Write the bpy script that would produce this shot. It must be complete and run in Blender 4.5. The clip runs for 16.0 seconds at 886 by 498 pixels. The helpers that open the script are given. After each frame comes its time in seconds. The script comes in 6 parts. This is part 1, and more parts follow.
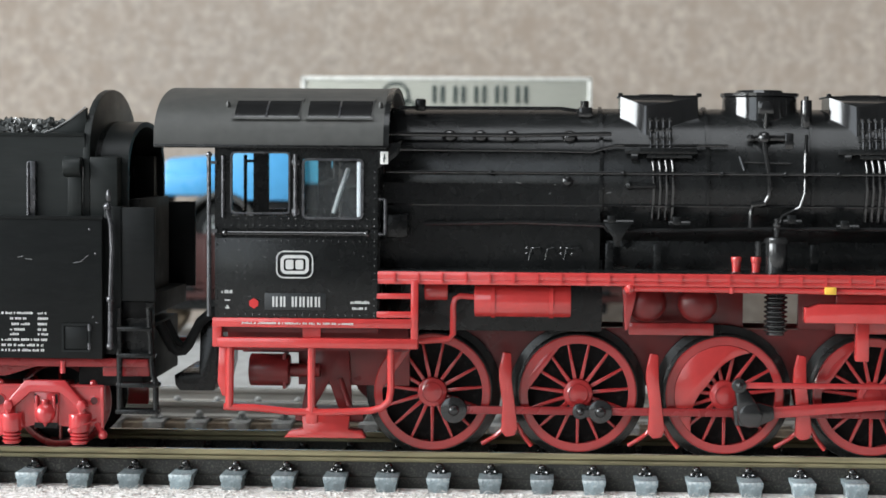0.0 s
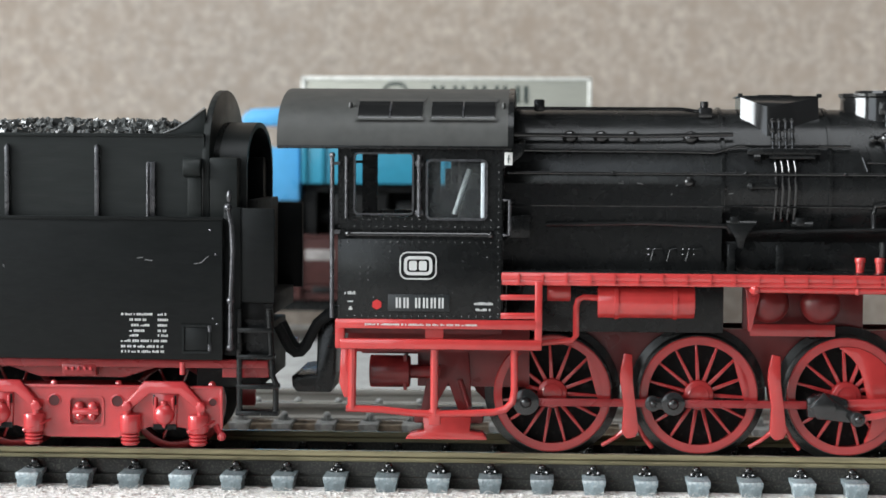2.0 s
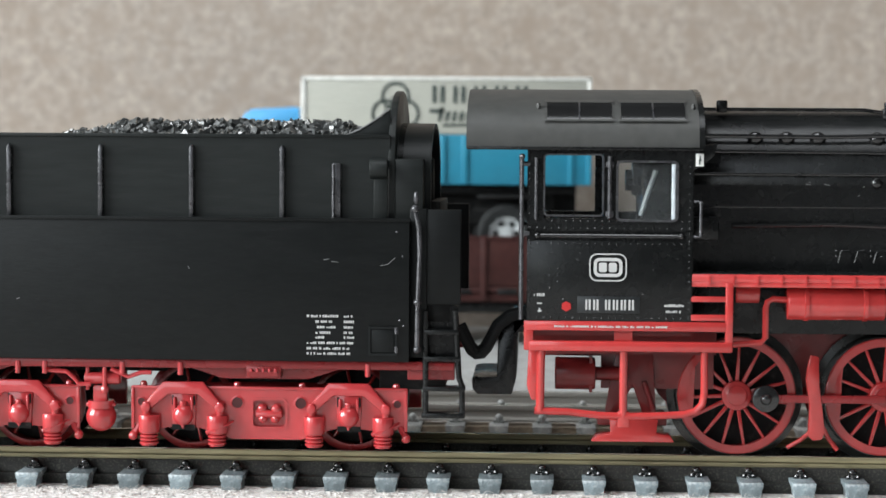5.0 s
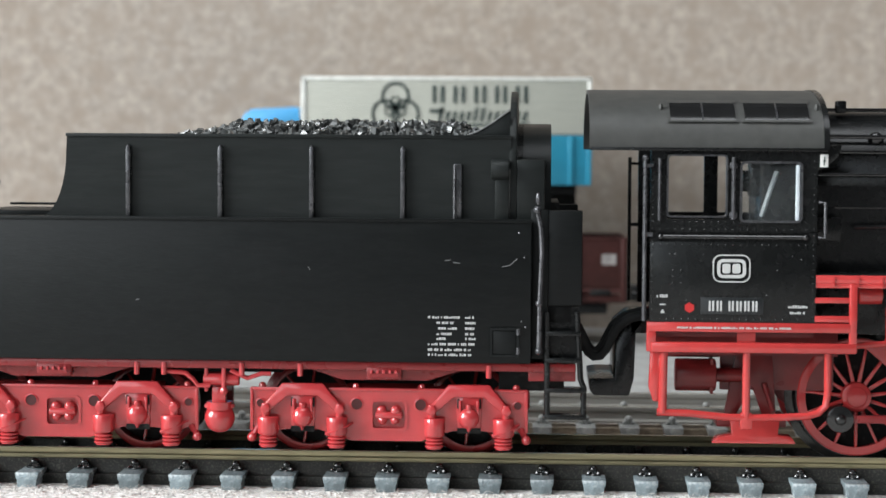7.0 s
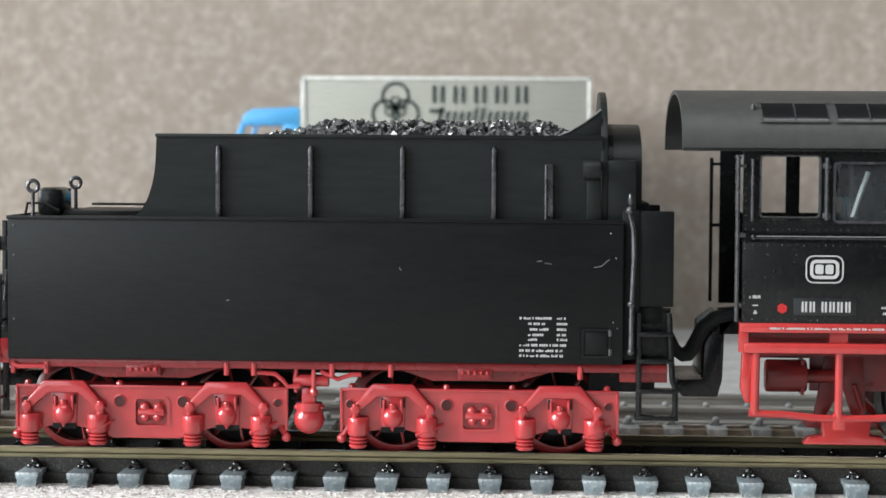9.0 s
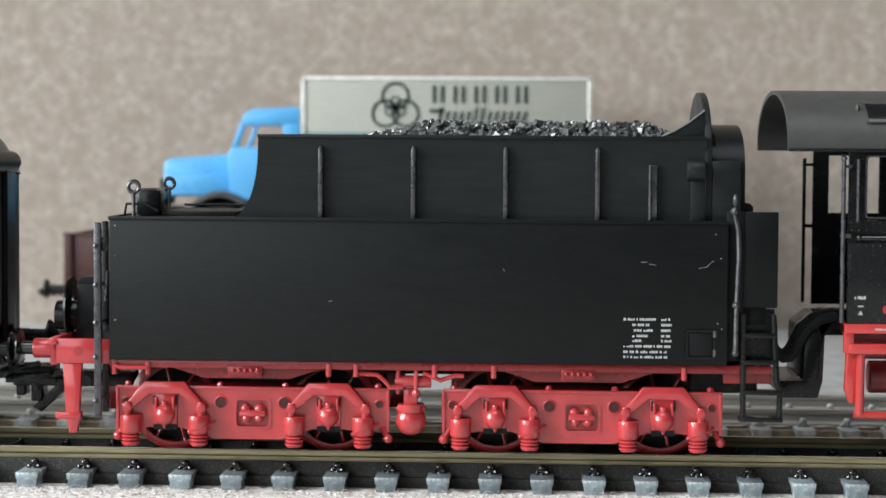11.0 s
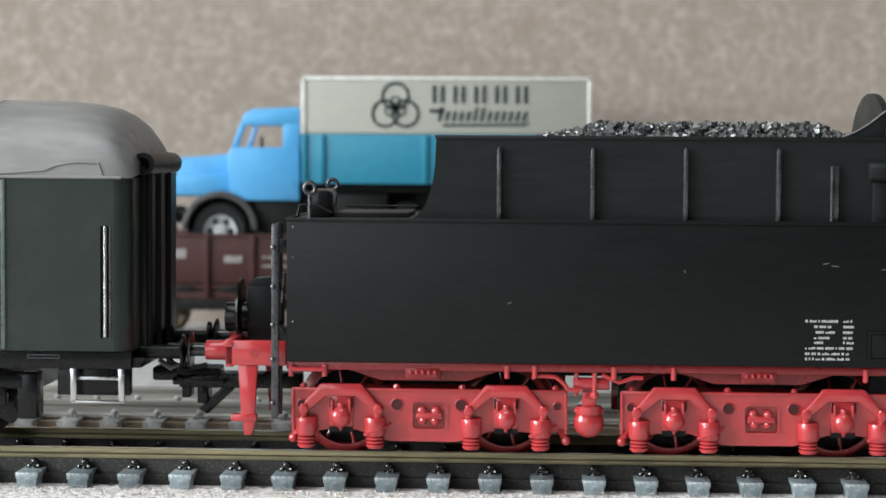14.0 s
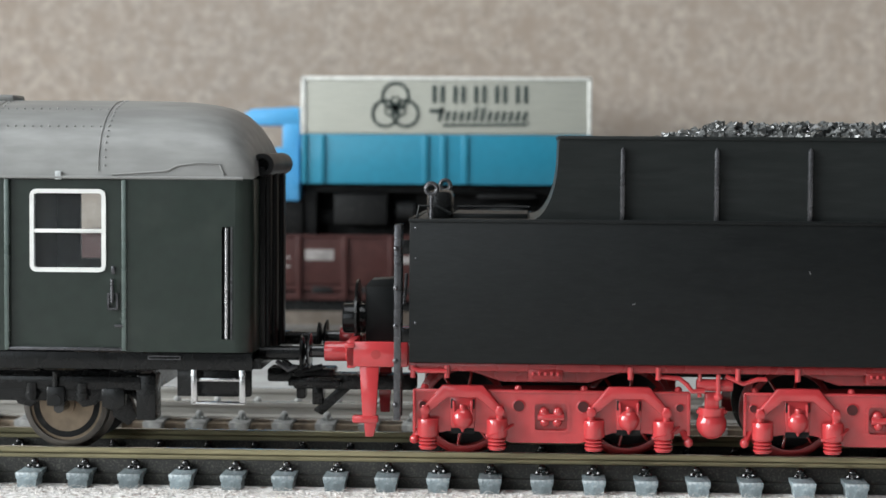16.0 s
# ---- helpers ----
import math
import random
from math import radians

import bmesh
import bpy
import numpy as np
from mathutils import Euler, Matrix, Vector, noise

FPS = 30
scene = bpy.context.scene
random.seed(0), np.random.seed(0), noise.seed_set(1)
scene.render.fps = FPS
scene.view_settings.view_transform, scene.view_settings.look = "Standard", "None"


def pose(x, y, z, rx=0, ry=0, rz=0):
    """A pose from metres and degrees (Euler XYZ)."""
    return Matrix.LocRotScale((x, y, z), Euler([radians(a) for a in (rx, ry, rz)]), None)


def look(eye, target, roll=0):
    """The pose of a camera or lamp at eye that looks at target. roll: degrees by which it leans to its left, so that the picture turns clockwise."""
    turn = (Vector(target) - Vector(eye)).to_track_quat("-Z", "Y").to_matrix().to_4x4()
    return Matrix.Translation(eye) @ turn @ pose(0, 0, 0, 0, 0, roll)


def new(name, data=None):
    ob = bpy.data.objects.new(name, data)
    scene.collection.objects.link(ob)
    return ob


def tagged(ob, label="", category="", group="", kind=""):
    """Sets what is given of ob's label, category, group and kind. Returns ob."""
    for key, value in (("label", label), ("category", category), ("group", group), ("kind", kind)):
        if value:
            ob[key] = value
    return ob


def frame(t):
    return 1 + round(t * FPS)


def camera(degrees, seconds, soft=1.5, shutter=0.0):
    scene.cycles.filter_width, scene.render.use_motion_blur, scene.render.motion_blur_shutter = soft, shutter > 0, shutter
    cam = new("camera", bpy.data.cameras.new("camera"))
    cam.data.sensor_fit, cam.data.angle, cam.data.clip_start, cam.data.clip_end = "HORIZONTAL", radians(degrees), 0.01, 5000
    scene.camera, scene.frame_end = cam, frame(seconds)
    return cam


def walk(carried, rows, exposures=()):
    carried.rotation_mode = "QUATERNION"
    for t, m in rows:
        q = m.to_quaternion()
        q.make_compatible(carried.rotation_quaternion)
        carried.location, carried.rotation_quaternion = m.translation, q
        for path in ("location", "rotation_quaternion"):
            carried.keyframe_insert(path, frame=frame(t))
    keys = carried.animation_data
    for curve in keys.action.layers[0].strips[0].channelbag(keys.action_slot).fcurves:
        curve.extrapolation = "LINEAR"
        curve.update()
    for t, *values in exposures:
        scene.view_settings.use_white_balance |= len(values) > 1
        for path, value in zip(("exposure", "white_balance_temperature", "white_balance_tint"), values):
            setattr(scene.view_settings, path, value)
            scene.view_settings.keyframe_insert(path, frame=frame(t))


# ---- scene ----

MM = 0.001
cam = camera(25.25, 16.0, soft=1.6)
EYE_POSE = pose(0.01171, -0.26570, 0.04387, 90 - 2.87, 0, 2.77) @ pose(0, 0, 0, 0, 0, 0.36)
walk(cam, [(0.0, EYE_POSE), (16.0, EYE_POSE)], [(0.0, 0.21), (10.5, 0.17), (11.5, 0.04), (14.0, 0.01), (16.0, 0.02)])
cam.data.dof.use_dof = True
cam.data.dof.focus_distance = 0.256
cam.data.dof.aperture_fstop = 50.0

# how far the train has rolled, in millimetres, by the second
ROLLED = [(0, 0), (.5, 3.57), (1, 7.86), (1.5, 11.77), (2, 15.41), (2.5, 19.27), (3, 22.7), (3.5, 27.18), (4, 31.47),
          (6.5, 50.58), (7, 54.54), (7.5, 57.28), (8, 59.95), (10.5, 75.55), (11, 79.17), (11.5, 82.73), (12, 86.97),
          (12.5, 90.73), (13, 94.91), (13.5, 98.58), (14, 101.86), (14.5, 105.37), (15, 109.53), (15.5, 113.42), (16, 117.43)]


def rolled(t):
    """Smooth distance between the known seconds."""
    k = max(i for i in range(len(ROLLED) - 1) if ROLLED[i][0] <= t)
    (t0, s0), (t1, s1) = ROLLED[k], ROLLED[k + 1]

    def slope(i):
        a, b = ROLLED[max(i - 1, 0)], ROLLED[min(i + 1, len(ROLLED) - 1)]
        return (b[1] - a[1]) / (b[0] - a[0])
    h = t1 - t0
    w = (t - t0) / h
    m0, m1 = slope(k) * h, slope(k + 1) * h
    return ((2 * w**3 - 3 * w**2 + 1) * s0 + (w**3 - 2 * w**2 + w) * m0 + (3 * w**2 - 2 * w**3) * s1 + (w**3 - w**2) * m1)


TIMES = [i * 0.25 for i in range(65)]

# the drawbar's play: how far the locomotive pulls ahead of the tender, in millimetres
PLAY = [(0, 0), (1, 0.14), (2, 0.24), (3, 0.34), (4, 0.36), (6.5, 0.43), (16, 0.43)]


def pulled(t):
    for (t0, s0), (t1, s1) in zip(PLAY, PLAY[1:]):
        if t <= t1:
            return rolled(t) + s0 + (s1 - s0) * (t - t0) / (t1 - t0)

# ---- light ----
world = bpy.data.worlds.new("world")
scene.world = world
world.use_nodes = True
sky = world.node_tree.nodes.new("ShaderNodeTexSky")
sky.sky_type, sky.sun_disc = "NISHITA", False
sky.sun_elevation, sky.sun_rotation = radians(35), radians(270)
world.node_tree.links.new(sky.outputs[0], world.node_tree.nodes["Background"].inputs[0])
world.node_tree.nodes["Background"].inputs[1].default_value = 0.1


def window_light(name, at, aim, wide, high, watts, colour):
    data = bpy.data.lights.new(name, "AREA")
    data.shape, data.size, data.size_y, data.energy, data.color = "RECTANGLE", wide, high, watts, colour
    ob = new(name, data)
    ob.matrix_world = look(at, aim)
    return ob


window_light("window_daylight", (-1.46, -0.72, 0.68), (0.0, -0.72, 0.68), 1.2, 1.1, 64.0, (0.93, 0.98, 1.0))
# overhead lamp added out of view, standing for soft light from the ceiling
window_light("overhead_light", (-0.15, -0.55, 1.985), (-0.15, -0.549, 0.0), 1.4, 1.4, 20.0, (0.96, 0.99, 1.0))
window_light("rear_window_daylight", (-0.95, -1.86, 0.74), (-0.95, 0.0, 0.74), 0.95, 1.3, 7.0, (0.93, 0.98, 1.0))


# ---- materials ----
def mat(name, colour, rough=0.5, metal=0.0, vary=0.15, scale=600.0, bump=0.0, bump_scale=3000.0, stretch=(1, 1, 1),
        second=None, second_scale=120.0, second_size=(0.55, 0.75), coat=0.0, spread=0.12, per_piece=0.0, transmission=0.0, spec=0.5):
    m = bpy.data.materials.new(name)
    m.use_nodes = True
    nt = m.node_tree
    b = nt.nodes["Principled BSDF"]
    b.inputs["Metallic"].default_value = metal
    b.inputs["Specular IOR Level"].default_value = spec
    b.inputs["Coat Weight"].default_value = coat
    b.inputs["Transmission Weight"].default_value = transmission
    tc = nt.nodes.new("ShaderNodeTexCoord")
    mp = nt.nodes.new("ShaderNodeMapping")
    mp.inputs["Scale"].default_value = stretch
    nt.links.new(tc.outputs["Object"], mp.inputs[0])

    def noise_tex(s, detail=4):
        n = nt.nodes.new("ShaderNodeTexNoise")
        n.inputs["Scale"].default_value, n.inputs["Detail"].default_value = s, detail
        nt.links.new(mp.outputs[0], n.inputs["Vector"])
        return n.outputs["Fac"]

    def mix(f, a, c):
        n = nt.nodes.new("ShaderNodeMix")
        n.data_type = "RGBA"
        for sock, v in ((n.inputs[0], f), (n.inputs[6], a), (n.inputs[7], c)):
            if hasattr(v, "is_linked"):
                nt.links.new(v, sock)
            else:
                sock.default_value = v if isinstance(v, float) else (*v, 1)
        return n.outputs[2]

    def ramp(v, lo, hi):
        n = nt.nodes.new("ShaderNodeMapRange")
        n.inputs[1].default_value, n.inputs[2].default_value = lo, hi
        nt.links.new(v, n.inputs[0])
        return n.outputs[0]
    fine = noise_tex(scale)
    dark = tuple(c * (1 - vary) for c in colour)
    lite = tuple(min(c * (1 + vary), 1) for c in colour)
    col = mix(ramp(fine, 0.3, 0.7), dark, lite)
    if second:
        col = mix(ramp(noise_tex(second_scale, 6), *second_size), col, second)
    if per_piece:
        info = nt.nodes.new("ShaderNodeObjectInfo")
        hue = nt.nodes.new("ShaderNodeHueSaturation")
        r = nt.nodes.new("ShaderNodeMapRange")
        r.inputs[3].default_value, r.inputs[4].default_value = 1 - per_piece, 1 + per_piece
        nt.links.new(info.outputs["Random"], r.inputs[0])
        nt.links.new(r.outputs[0], hue.inputs["Value"])
        nt.links.new(col, hue.inputs["Color"])
        col = hue.outputs[0]
    nt.links.new(col, b.inputs["Base Color"])
    rr = nt.nodes.new("ShaderNodeMapRange")
    rr.inputs[3].default_value, rr.inputs[4].default_value = max(rough - spread, 0.02), min(rough + spread, 1)
    nt.links.new(noise_tex(scale * 0.4), rr.inputs[0])
    nt.links.new(rr.outputs[0], b.inputs["Roughness"])
    if bump:
        n = nt.nodes.new("ShaderNodeBump")
        n.inputs["Strength"].default_value, n.inputs["Distance"].default_value = 1.0, bump * MM
        nt.links.new(noise_tex(bump_scale, 3), n.inputs["Height"])
        nt.links.new(n.outputs[0], b.inputs["Normal"])
    return m


BLACK = mat("black_satin_plastic", (0.008, 0.0085, 0.0085), 0.25, spec=0.31, bump=0.002, bump_scale=2500, second=(0.016, 0.016, 0.016), second_scale=700, second_size=(0.6, 0.8))
TANKBLACK = mat("matt_black_plastic", (0.0075, 0.0085, 0.0085), 0.42, spec=0.19, bump=0.02, bump_scale=1900, stretch=(0.5, 1, 2.0), second=(0.0095, 0.0105, 0.0105), second_scale=1400, second_size=(0.5, 0.7))
BUNKERBLACK = mat("matt_grey_black_bunker_plastic", (0.0125, 0.0145, 0.014), 0.42, spec=0.2, bump=0.015, bump_scale=1900, stretch=(0.3, 1, 2), second=(0.016, 0.018, 0.0175), second_scale=700, second_size=(0.5, 0.7))
ROOFBLACK = mat("grey_black_roof_plastic", (0.045, 0.045, 0.042), 0.55, bump=0.006, second=(0.06, 0.058, 0.052), second_scale=250)
GLOSS = mat("glossy_black_plastic", (0.012, 0.012, 0.012), 0.12, spec=0.75, bump=0.0005, spread=0.04)
SCUFF = mat("grey_scuff", (0.16, 0.16, 0.16), 0.6)
COAL = mat("shiny_black_coal", (0.075, 0.078, 0.076), 0.27, spec=0.8, bump=0.03, bump_scale=1500)
RED = mat("bright_red_plastic", (0.45, 0.040, 0.038), 0.15, spec=0.8, spread=0.06, vary=0.08, bump=0.003, second=(0.42, 0.038, 0.035), second_scale=300)
BOGIERED = mat("raspberry_red_plastic", (0.45, 0.040, 0.044), 0.15, spec=0.8, spread=0.06, vary=0.08, bump=0.003, second=(0.42, 0.045, 0.048), second_scale=250)
WHEELRED = mat("deep_red_wheel_plastic", (0.33, 0.027, 0.027), 0.16, spec=0.75, spread=0.06, vary=0.08, bump=0.004)
# red darkened for the shade behind the wheels and under the cab
SHADERED = mat("shaded_red_frame_plastic", (0.13, 0.012, 0.012), 0.32, vary=0.14, bump=0.004)
RAILTOP = mat("polished_rail_top", (0.62, 0.58, 0.48), 0.25, metal=0.9, vary=0.15, stretch=(0.1, 1, 1))
# the shade below the tender's tank is put into this red
UNDERRED = mat("shaded_red_underframe_plastic", (0.22, 0.02, 0.021), 0.28, vary=0.1, bump=0.003)
# dark red painted for the shade inside the bogie's round openings
HOLESHADE = mat("painted_hole_shade_red", (0.06, 0.008, 0.008), 0.5)
WHEELGREY = mat("dark_weathered_wheel", (0.09, 0.08, 0.07), 0.45, metal=0.4, vary=0.25)
# lighter green painted for the highlights along the door's edges
EDGEGREEN = mat("green_edge_highlight", (0.085, 0.11, 0.10), 0.3)
EDGEWHITE = mat("pale_cover_edge", (0.62, 0.62, 0.58), 0.5)
TYRE = mat("blackened_metal_tyre", (0.06, 0.06, 0.058), 0.24, metal=0.7, vary=0.2)
ROD = mat("black_oiled_metal", (0.016, 0.016, 0.016), 0.17, spec=0.75, bump=0.006)
RAIL = mat("tarnished_brass_rail", (0.35, 0.31, 0.185), 0.36, metal=0.65, vary=0.25, scale=400, stretch=(0.15, 1, 3), second=(0.16, 0.145, 0.09), second_scale=500, second_size=(0.5, 0.75))
RAILGREY = mat("dull_nickel_rail", (0.36, 0.345, 0.315), 0.5, metal=0.4, vary=0.2, scale=400, stretch=(0.2, 1, 3))
SLEEPER = mat("dusty_grey_plastic_sleeper", (0.20, 0.245, 0.26), 0.28, vary=0.4, bump=0.2, bump_scale=1700, second=(0.42, 0.46, 0.47), second_scale=1500, second_size=(0.52, 0.7), per_piece=0.3)
SLEEPERGREY = mat("dusty_pale_plastic_sleeper", (0.27, 0.275, 0.265), 0.6, bump=0.04, bump_scale=1400, second=(0.48, 0.48, 0.46), second_scale=700, second_size=(0.5, 0.7), per_piece=0.2)
# black for plain parts and for gap shade drawn as solid pieces
WEB = mat("black_plastic_and_gap_shade", (0.008, 0.008, 0.008), 0.6, spec=0.2, bump=0.02, second=(0.03, 0.03, 0.027), second_scale=900)
GROUND = mat("raw_fibreboard_surface", (0.74, 0.71, 0.68), 0.9, vary=0.3, scale=1300, bump=0.9, bump_scale=1100, second=(0.40, 0.30, 0.25), second_scale=700, second_size=(0.55, 0.68))
BALLAST = mat("sandy_fibre_strip", (0.20, 0.155, 0.11), 0.9, vary=0.3, scale=700, bump=0.3, bump_scale=900, second=(0.14, 0.11, 0.08), second_scale=300)
CARD = mat("mottled_brown_cardboard", (0.365, 0.31, 0.262), 0.9, vary=0.22, scale=420, bump=0.15, bump_scale=700, second=(0.31, 0.252, 0.205), second_scale=170, second_size=(0.42, 0.68))
GREEN = mat("dark_green_coach_paint", (0.014, 0.022, 0.017), 0.34, bump=0.002, second=(0.022, 0.03, 0.024), second_scale=200)
COACHGREY = mat("weathered_grey_roof_paint", (0.24, 0.24, 0.23), 0.42, bump=0.01, stretch=(0.3, 1, 1), second=(0.20, 0.197, 0.19), second_scale=160, second_size=(0.5, 0.75))
WHITE = mat("white_frame_paint", (0.75, 0.75, 0.72), 0.4, vary=0.05)
PRINT = mat("white_print", (0.48, 0.48, 0.47), 0.6, vary=0.05)
PLATE = mat("dark_grey_number_plate", (0.014, 0.016, 0.017), 0.4)
CHROME = mat("bright_nickel_wire", (0.6, 0.6, 0.6), 0.25, metal=1.0, vary=0.1)
GUNMETAL = mat("worn_wire_and_lit_edge_metal", (0.09, 0.09, 0.095), 0.28, metal=0.6, vary=0.3, scale=900)
BLUE = mat("sky_blue_plastic", (0.09, 0.36, 0.66), 0.3, vary=0.05, bump=0.004)
TEAL = mat("teal_blue_plastic", (0.02, 0.20, 0.30), 0.38, vary=0.06, bump=0.004)
CREAM = mat("grey_cream_tarpaulin_plastic", (0.40, 0.40, 0.35), 0.55, vary=0.05, bump=0.02, bump_scale=400, stretch=(0.3, 1, 3))
INK = mat("dark_green_black_print", (0.03, 0.045, 0.04), 0.6)
RUBBER = mat("black_rubber", (0.018, 0.019, 0.019), 0.7, spec=0.15, bump=0.05, bump_scale=1200)
HUBGREY = mat("silver_grey_hub_plastic", (0.40, 0.42, 0.42), 0.4, vary=0.15)
OXIDE = mat("oxide_brown_plastic", (0.045, 0.014, 0.012), 0.5, spec=0.3, vary=0.2, bump=0.02, second=(0.062, 0.023, 0.019), second_scale=200)
BUFRED = mat("red_signal_dot", (0.45, 0.02, 0.02), 0.5)
YELLOW = mat("yellow_plastic", (0.75, 0.45, 0.06), 0.45)
DUSTWEB = mat("dusty_black_track_plastic", (0.022, 0.022, 0.02), 0.7, spec=0.3, bump=0.06, bump_scale=1600, second=(0.075, 0.072, 0.06), second_scale=3600, second_size=(0.5, 0.72))
PANELGREY = mat("dull_print_panel", (0.24, 0.22, 0.21), 0.6, vary=0.3, scale=500)
BELLOWS = mat("black_vinyl_bellows", (0.008, 0.008, 0.008), 0.36, spec=0.22, bump=0.01, bump_scale=900)
WALL = mat("grey_wall_paint", (0.06, 0.06, 0.063), 0.9, vary=0.04, scale=20)
STEEL = mat("brown_tarnished_disc_wheel", (0.22, 0.17, 0.12), 0.4, metal=0.6, vary=0.2)
GLASS = mat("clear_plastic_glazing", (0.86, 0.90, 0.91), 0.05, vary=0.05, transmission=0.985, spread=0.03)
PANE_EDGE = mat("pale_plastic_edge", (0.55, 0.6, 0.63), 0.2, vary=0.15, bump=0.004)
GLASS.node_tree.nodes["Principled BSDF"].inputs["IOR"].default_value = 1.2


# ---- building tools: all sizes below are in millimetres ----
class Build:
    def __init__(self):
        self.bm = bmesh.new()

    def _bevel(self, verts, w):
        if w:
            edges = list({e for v in verts for e in v.link_edges})
            bmesh.ops.bevel(self.bm, geom=edges, offset=w, segments=2, affect="EDGES", profile=0.5, clamp_overlap=True)

    def box(self, x0, x1, y0, y1, z0, z1, bevel=0.0):
        m = Matrix.Translation(((x0 + x1) / 2, (y0 + y1) / 2, (z0 + z1) / 2)) @ Matrix.Diagonal((abs(x1 - x0), abs(y1 - y0), abs(z1 - z0), 1))
        v = bmesh.ops.create_cube(self.bm, size=1, matrix=m)["verts"]
        self._bevel(v, bevel)
        return self

    def cyl(self, a, b, r, seg=16, r2=None, bevel=0.0):
        a, b = Vector(a), Vector(b)
        q = (b - a).to_track_quat("Z", "Y").to_matrix().to_4x4()
        v = bmesh.ops.create_cone(self.bm, cap_ends=True, segments=seg, radius1=r, radius2=r if r2 is None else r2, depth=(b - a).length,
                                  matrix=Matrix.Translation((a + b) / 2) @ q)["verts"]
        self._bevel(v, bevel)
        return self

    def ball(self, c, r, seg=10, squash=(1, 1, 1)):
        bmesh.ops.create_uvsphere(self.bm, u_segments=seg, v_segments=max(4, seg * 2 // 3), radius=r,
                                  matrix=Matrix.Translation(c) @ Matrix.Diagonal((*squash, 1)))
        return self

    def extrude(self, pts, axis, a, b, bevel=0.0):
        """A closed outline pushed along an axis from a to b; pts are the two other coordinates in order."""
        def at(p, d):
            return {"x": (d, p[0], p[1]), "y": (p[0], d, p[1]), "z": (p[0], p[1], d)}[axis]
        n = len(pts)
        lo = [self.bm.verts.new(at(p, a)) for p in pts]
        hi = [self.bm.verts.new(at(p, b)) for p in pts]
        fs = [self.bm.faces.new(lo), self.bm.faces.new(hi)]
        for i in range(n):
            fs.append(self.bm.faces.new((lo[i], lo[(i + 1) % n], hi[(i + 1) % n], hi[i])))
        bmesh.ops.recalc_face_normals(self.bm, faces=fs)
        self._bevel(lo + hi, bevel)
        return self

    def tube(self, path, r, seg=8):
        path = [Vector(p) for p in path]
        rings = []
        for i, p in enumerate(path):
            d = (path[min(i + 1, len(path) - 1)] - path[max(i - 1, 0)]).normalized()
            q = d.to_track_quat("Z", "Y").to_matrix()
            rings.append([self.bm.verts.new(p + q @ Vector((r * math.cos(k * math.tau / seg), r * math.sin(k * math.tau / seg), 0))) for k in range(seg)])
        for a, b in zip(rings, rings[1:]):
            s = min(range(seg), key=lambda o: sum((a[k].co - b[(k + o) % seg].co).length for k in range(seg)))
            for k in range(seg):
                self.bm.faces.new((a[k], a[(k + 1) % seg], b[(k + 1 + s) % seg], b[(k + s) % seg]))
        self.bm.faces.new(rings[0][::-1])
        self.bm.faces.new(rings[-1])
        return self

    def lathe(self, prof, c, axis="y", seg=40, closed=True):
        """(radius, offset along the axis) pairs turned about an axis through c."""
        rings = []
        for k in range(seg):
            a = k * math.tau / seg
            row = []
            for r, d in prof:
                u, w = r * math.cos(a), r * math.sin(a)
                o = {"y": (u, d, w), "x": (d, u, w), "z": (u, w, d)}[axis]
                row.append(self.bm.verts.new((c[0] + o[0], c[1] + o[1], c[2] + o[2])))
            rings.append(row)
        n = len(prof)
        for k in range(seg):
            a, b = rings[k], rings[(k + 1) % seg]
            for i in range(n if closed else n - 1):
                j = (i + 1) % n
                self.bm.faces.new((a[i], a[j], b[j], b[i]))
        return self


ORIGIN = {}


def thing(name, at, label, category, group="", kind=""):
    ob = new(name)
    ob.empty_display_size = 0.002
    ob.location = Vector(at) * MM
    ORIGIN[ob.name] = Vector(at)
    return tagged(ob, label, category, group, kind)


def mesh_of(name, b, material, at, smooth=True):
    bm = b.bm
    bmesh.ops.recalc_face_normals(bm, faces=bm.faces)
    for v in bm.verts:
        v.co = (v.co - Vector(at)) * MM
    me = bpy.data.meshes.new(name)
    bm.to_mesh(me)
    bm.free()
    me.materials.append(material)
    if smooth:
        me.shade_smooth()
        me.set_sharp_from_angle(angle=radians(34))
    return me


def part(name, b, material, parent, label="", at=None, smooth=True):
    """One mesh under a thing or part; at: its own pivot."""
    base = ORIGIN[parent.name]
    pivot = base if at is None else Vector(at)
    ob = new(name, mesh_of(name, b, material, pivot, smooth))
    ob.parent = parent
    ob.location = (pivot - base) * MM
    ORIGIN[ob.name] = pivot
    return tagged(ob, label)


def solo(name, b, material, at, label="", category="", kind="", group=""):
    ob = new(name, mesh_of(name, b, material, at))
    ob.location = Vector(at) * MM
    ORIGIN[ob.name] = Vector(at)
    return tagged(ob, label, category, group, kind)


def bars(rows, y, depth=0.08):
    """Rows of (x0, x1, z0, z1): unreadable print as thin raised bars."""
    b = Build()
    for x0, x1, z0, z1 in rows:
        b.box(x0, x1, y - depth, y, z0, z1)
    return b


def words(x0, x1, z0, z1, seed, gap=0.25):
    """A line of print split into word-long bars."""
    rnd = random.Random(seed)
    out, x = [], x0
    while x < x1 - 0.1:
        w = min(rnd.uniform(0.12, 0.3), x1 - x)
        out.append((x, x + w, z0, z1 if rnd.random() < 0.8 else z1 - 0.1))
        x += w + (0.06 if rnd.random() < 0.75 else gap)
    return out


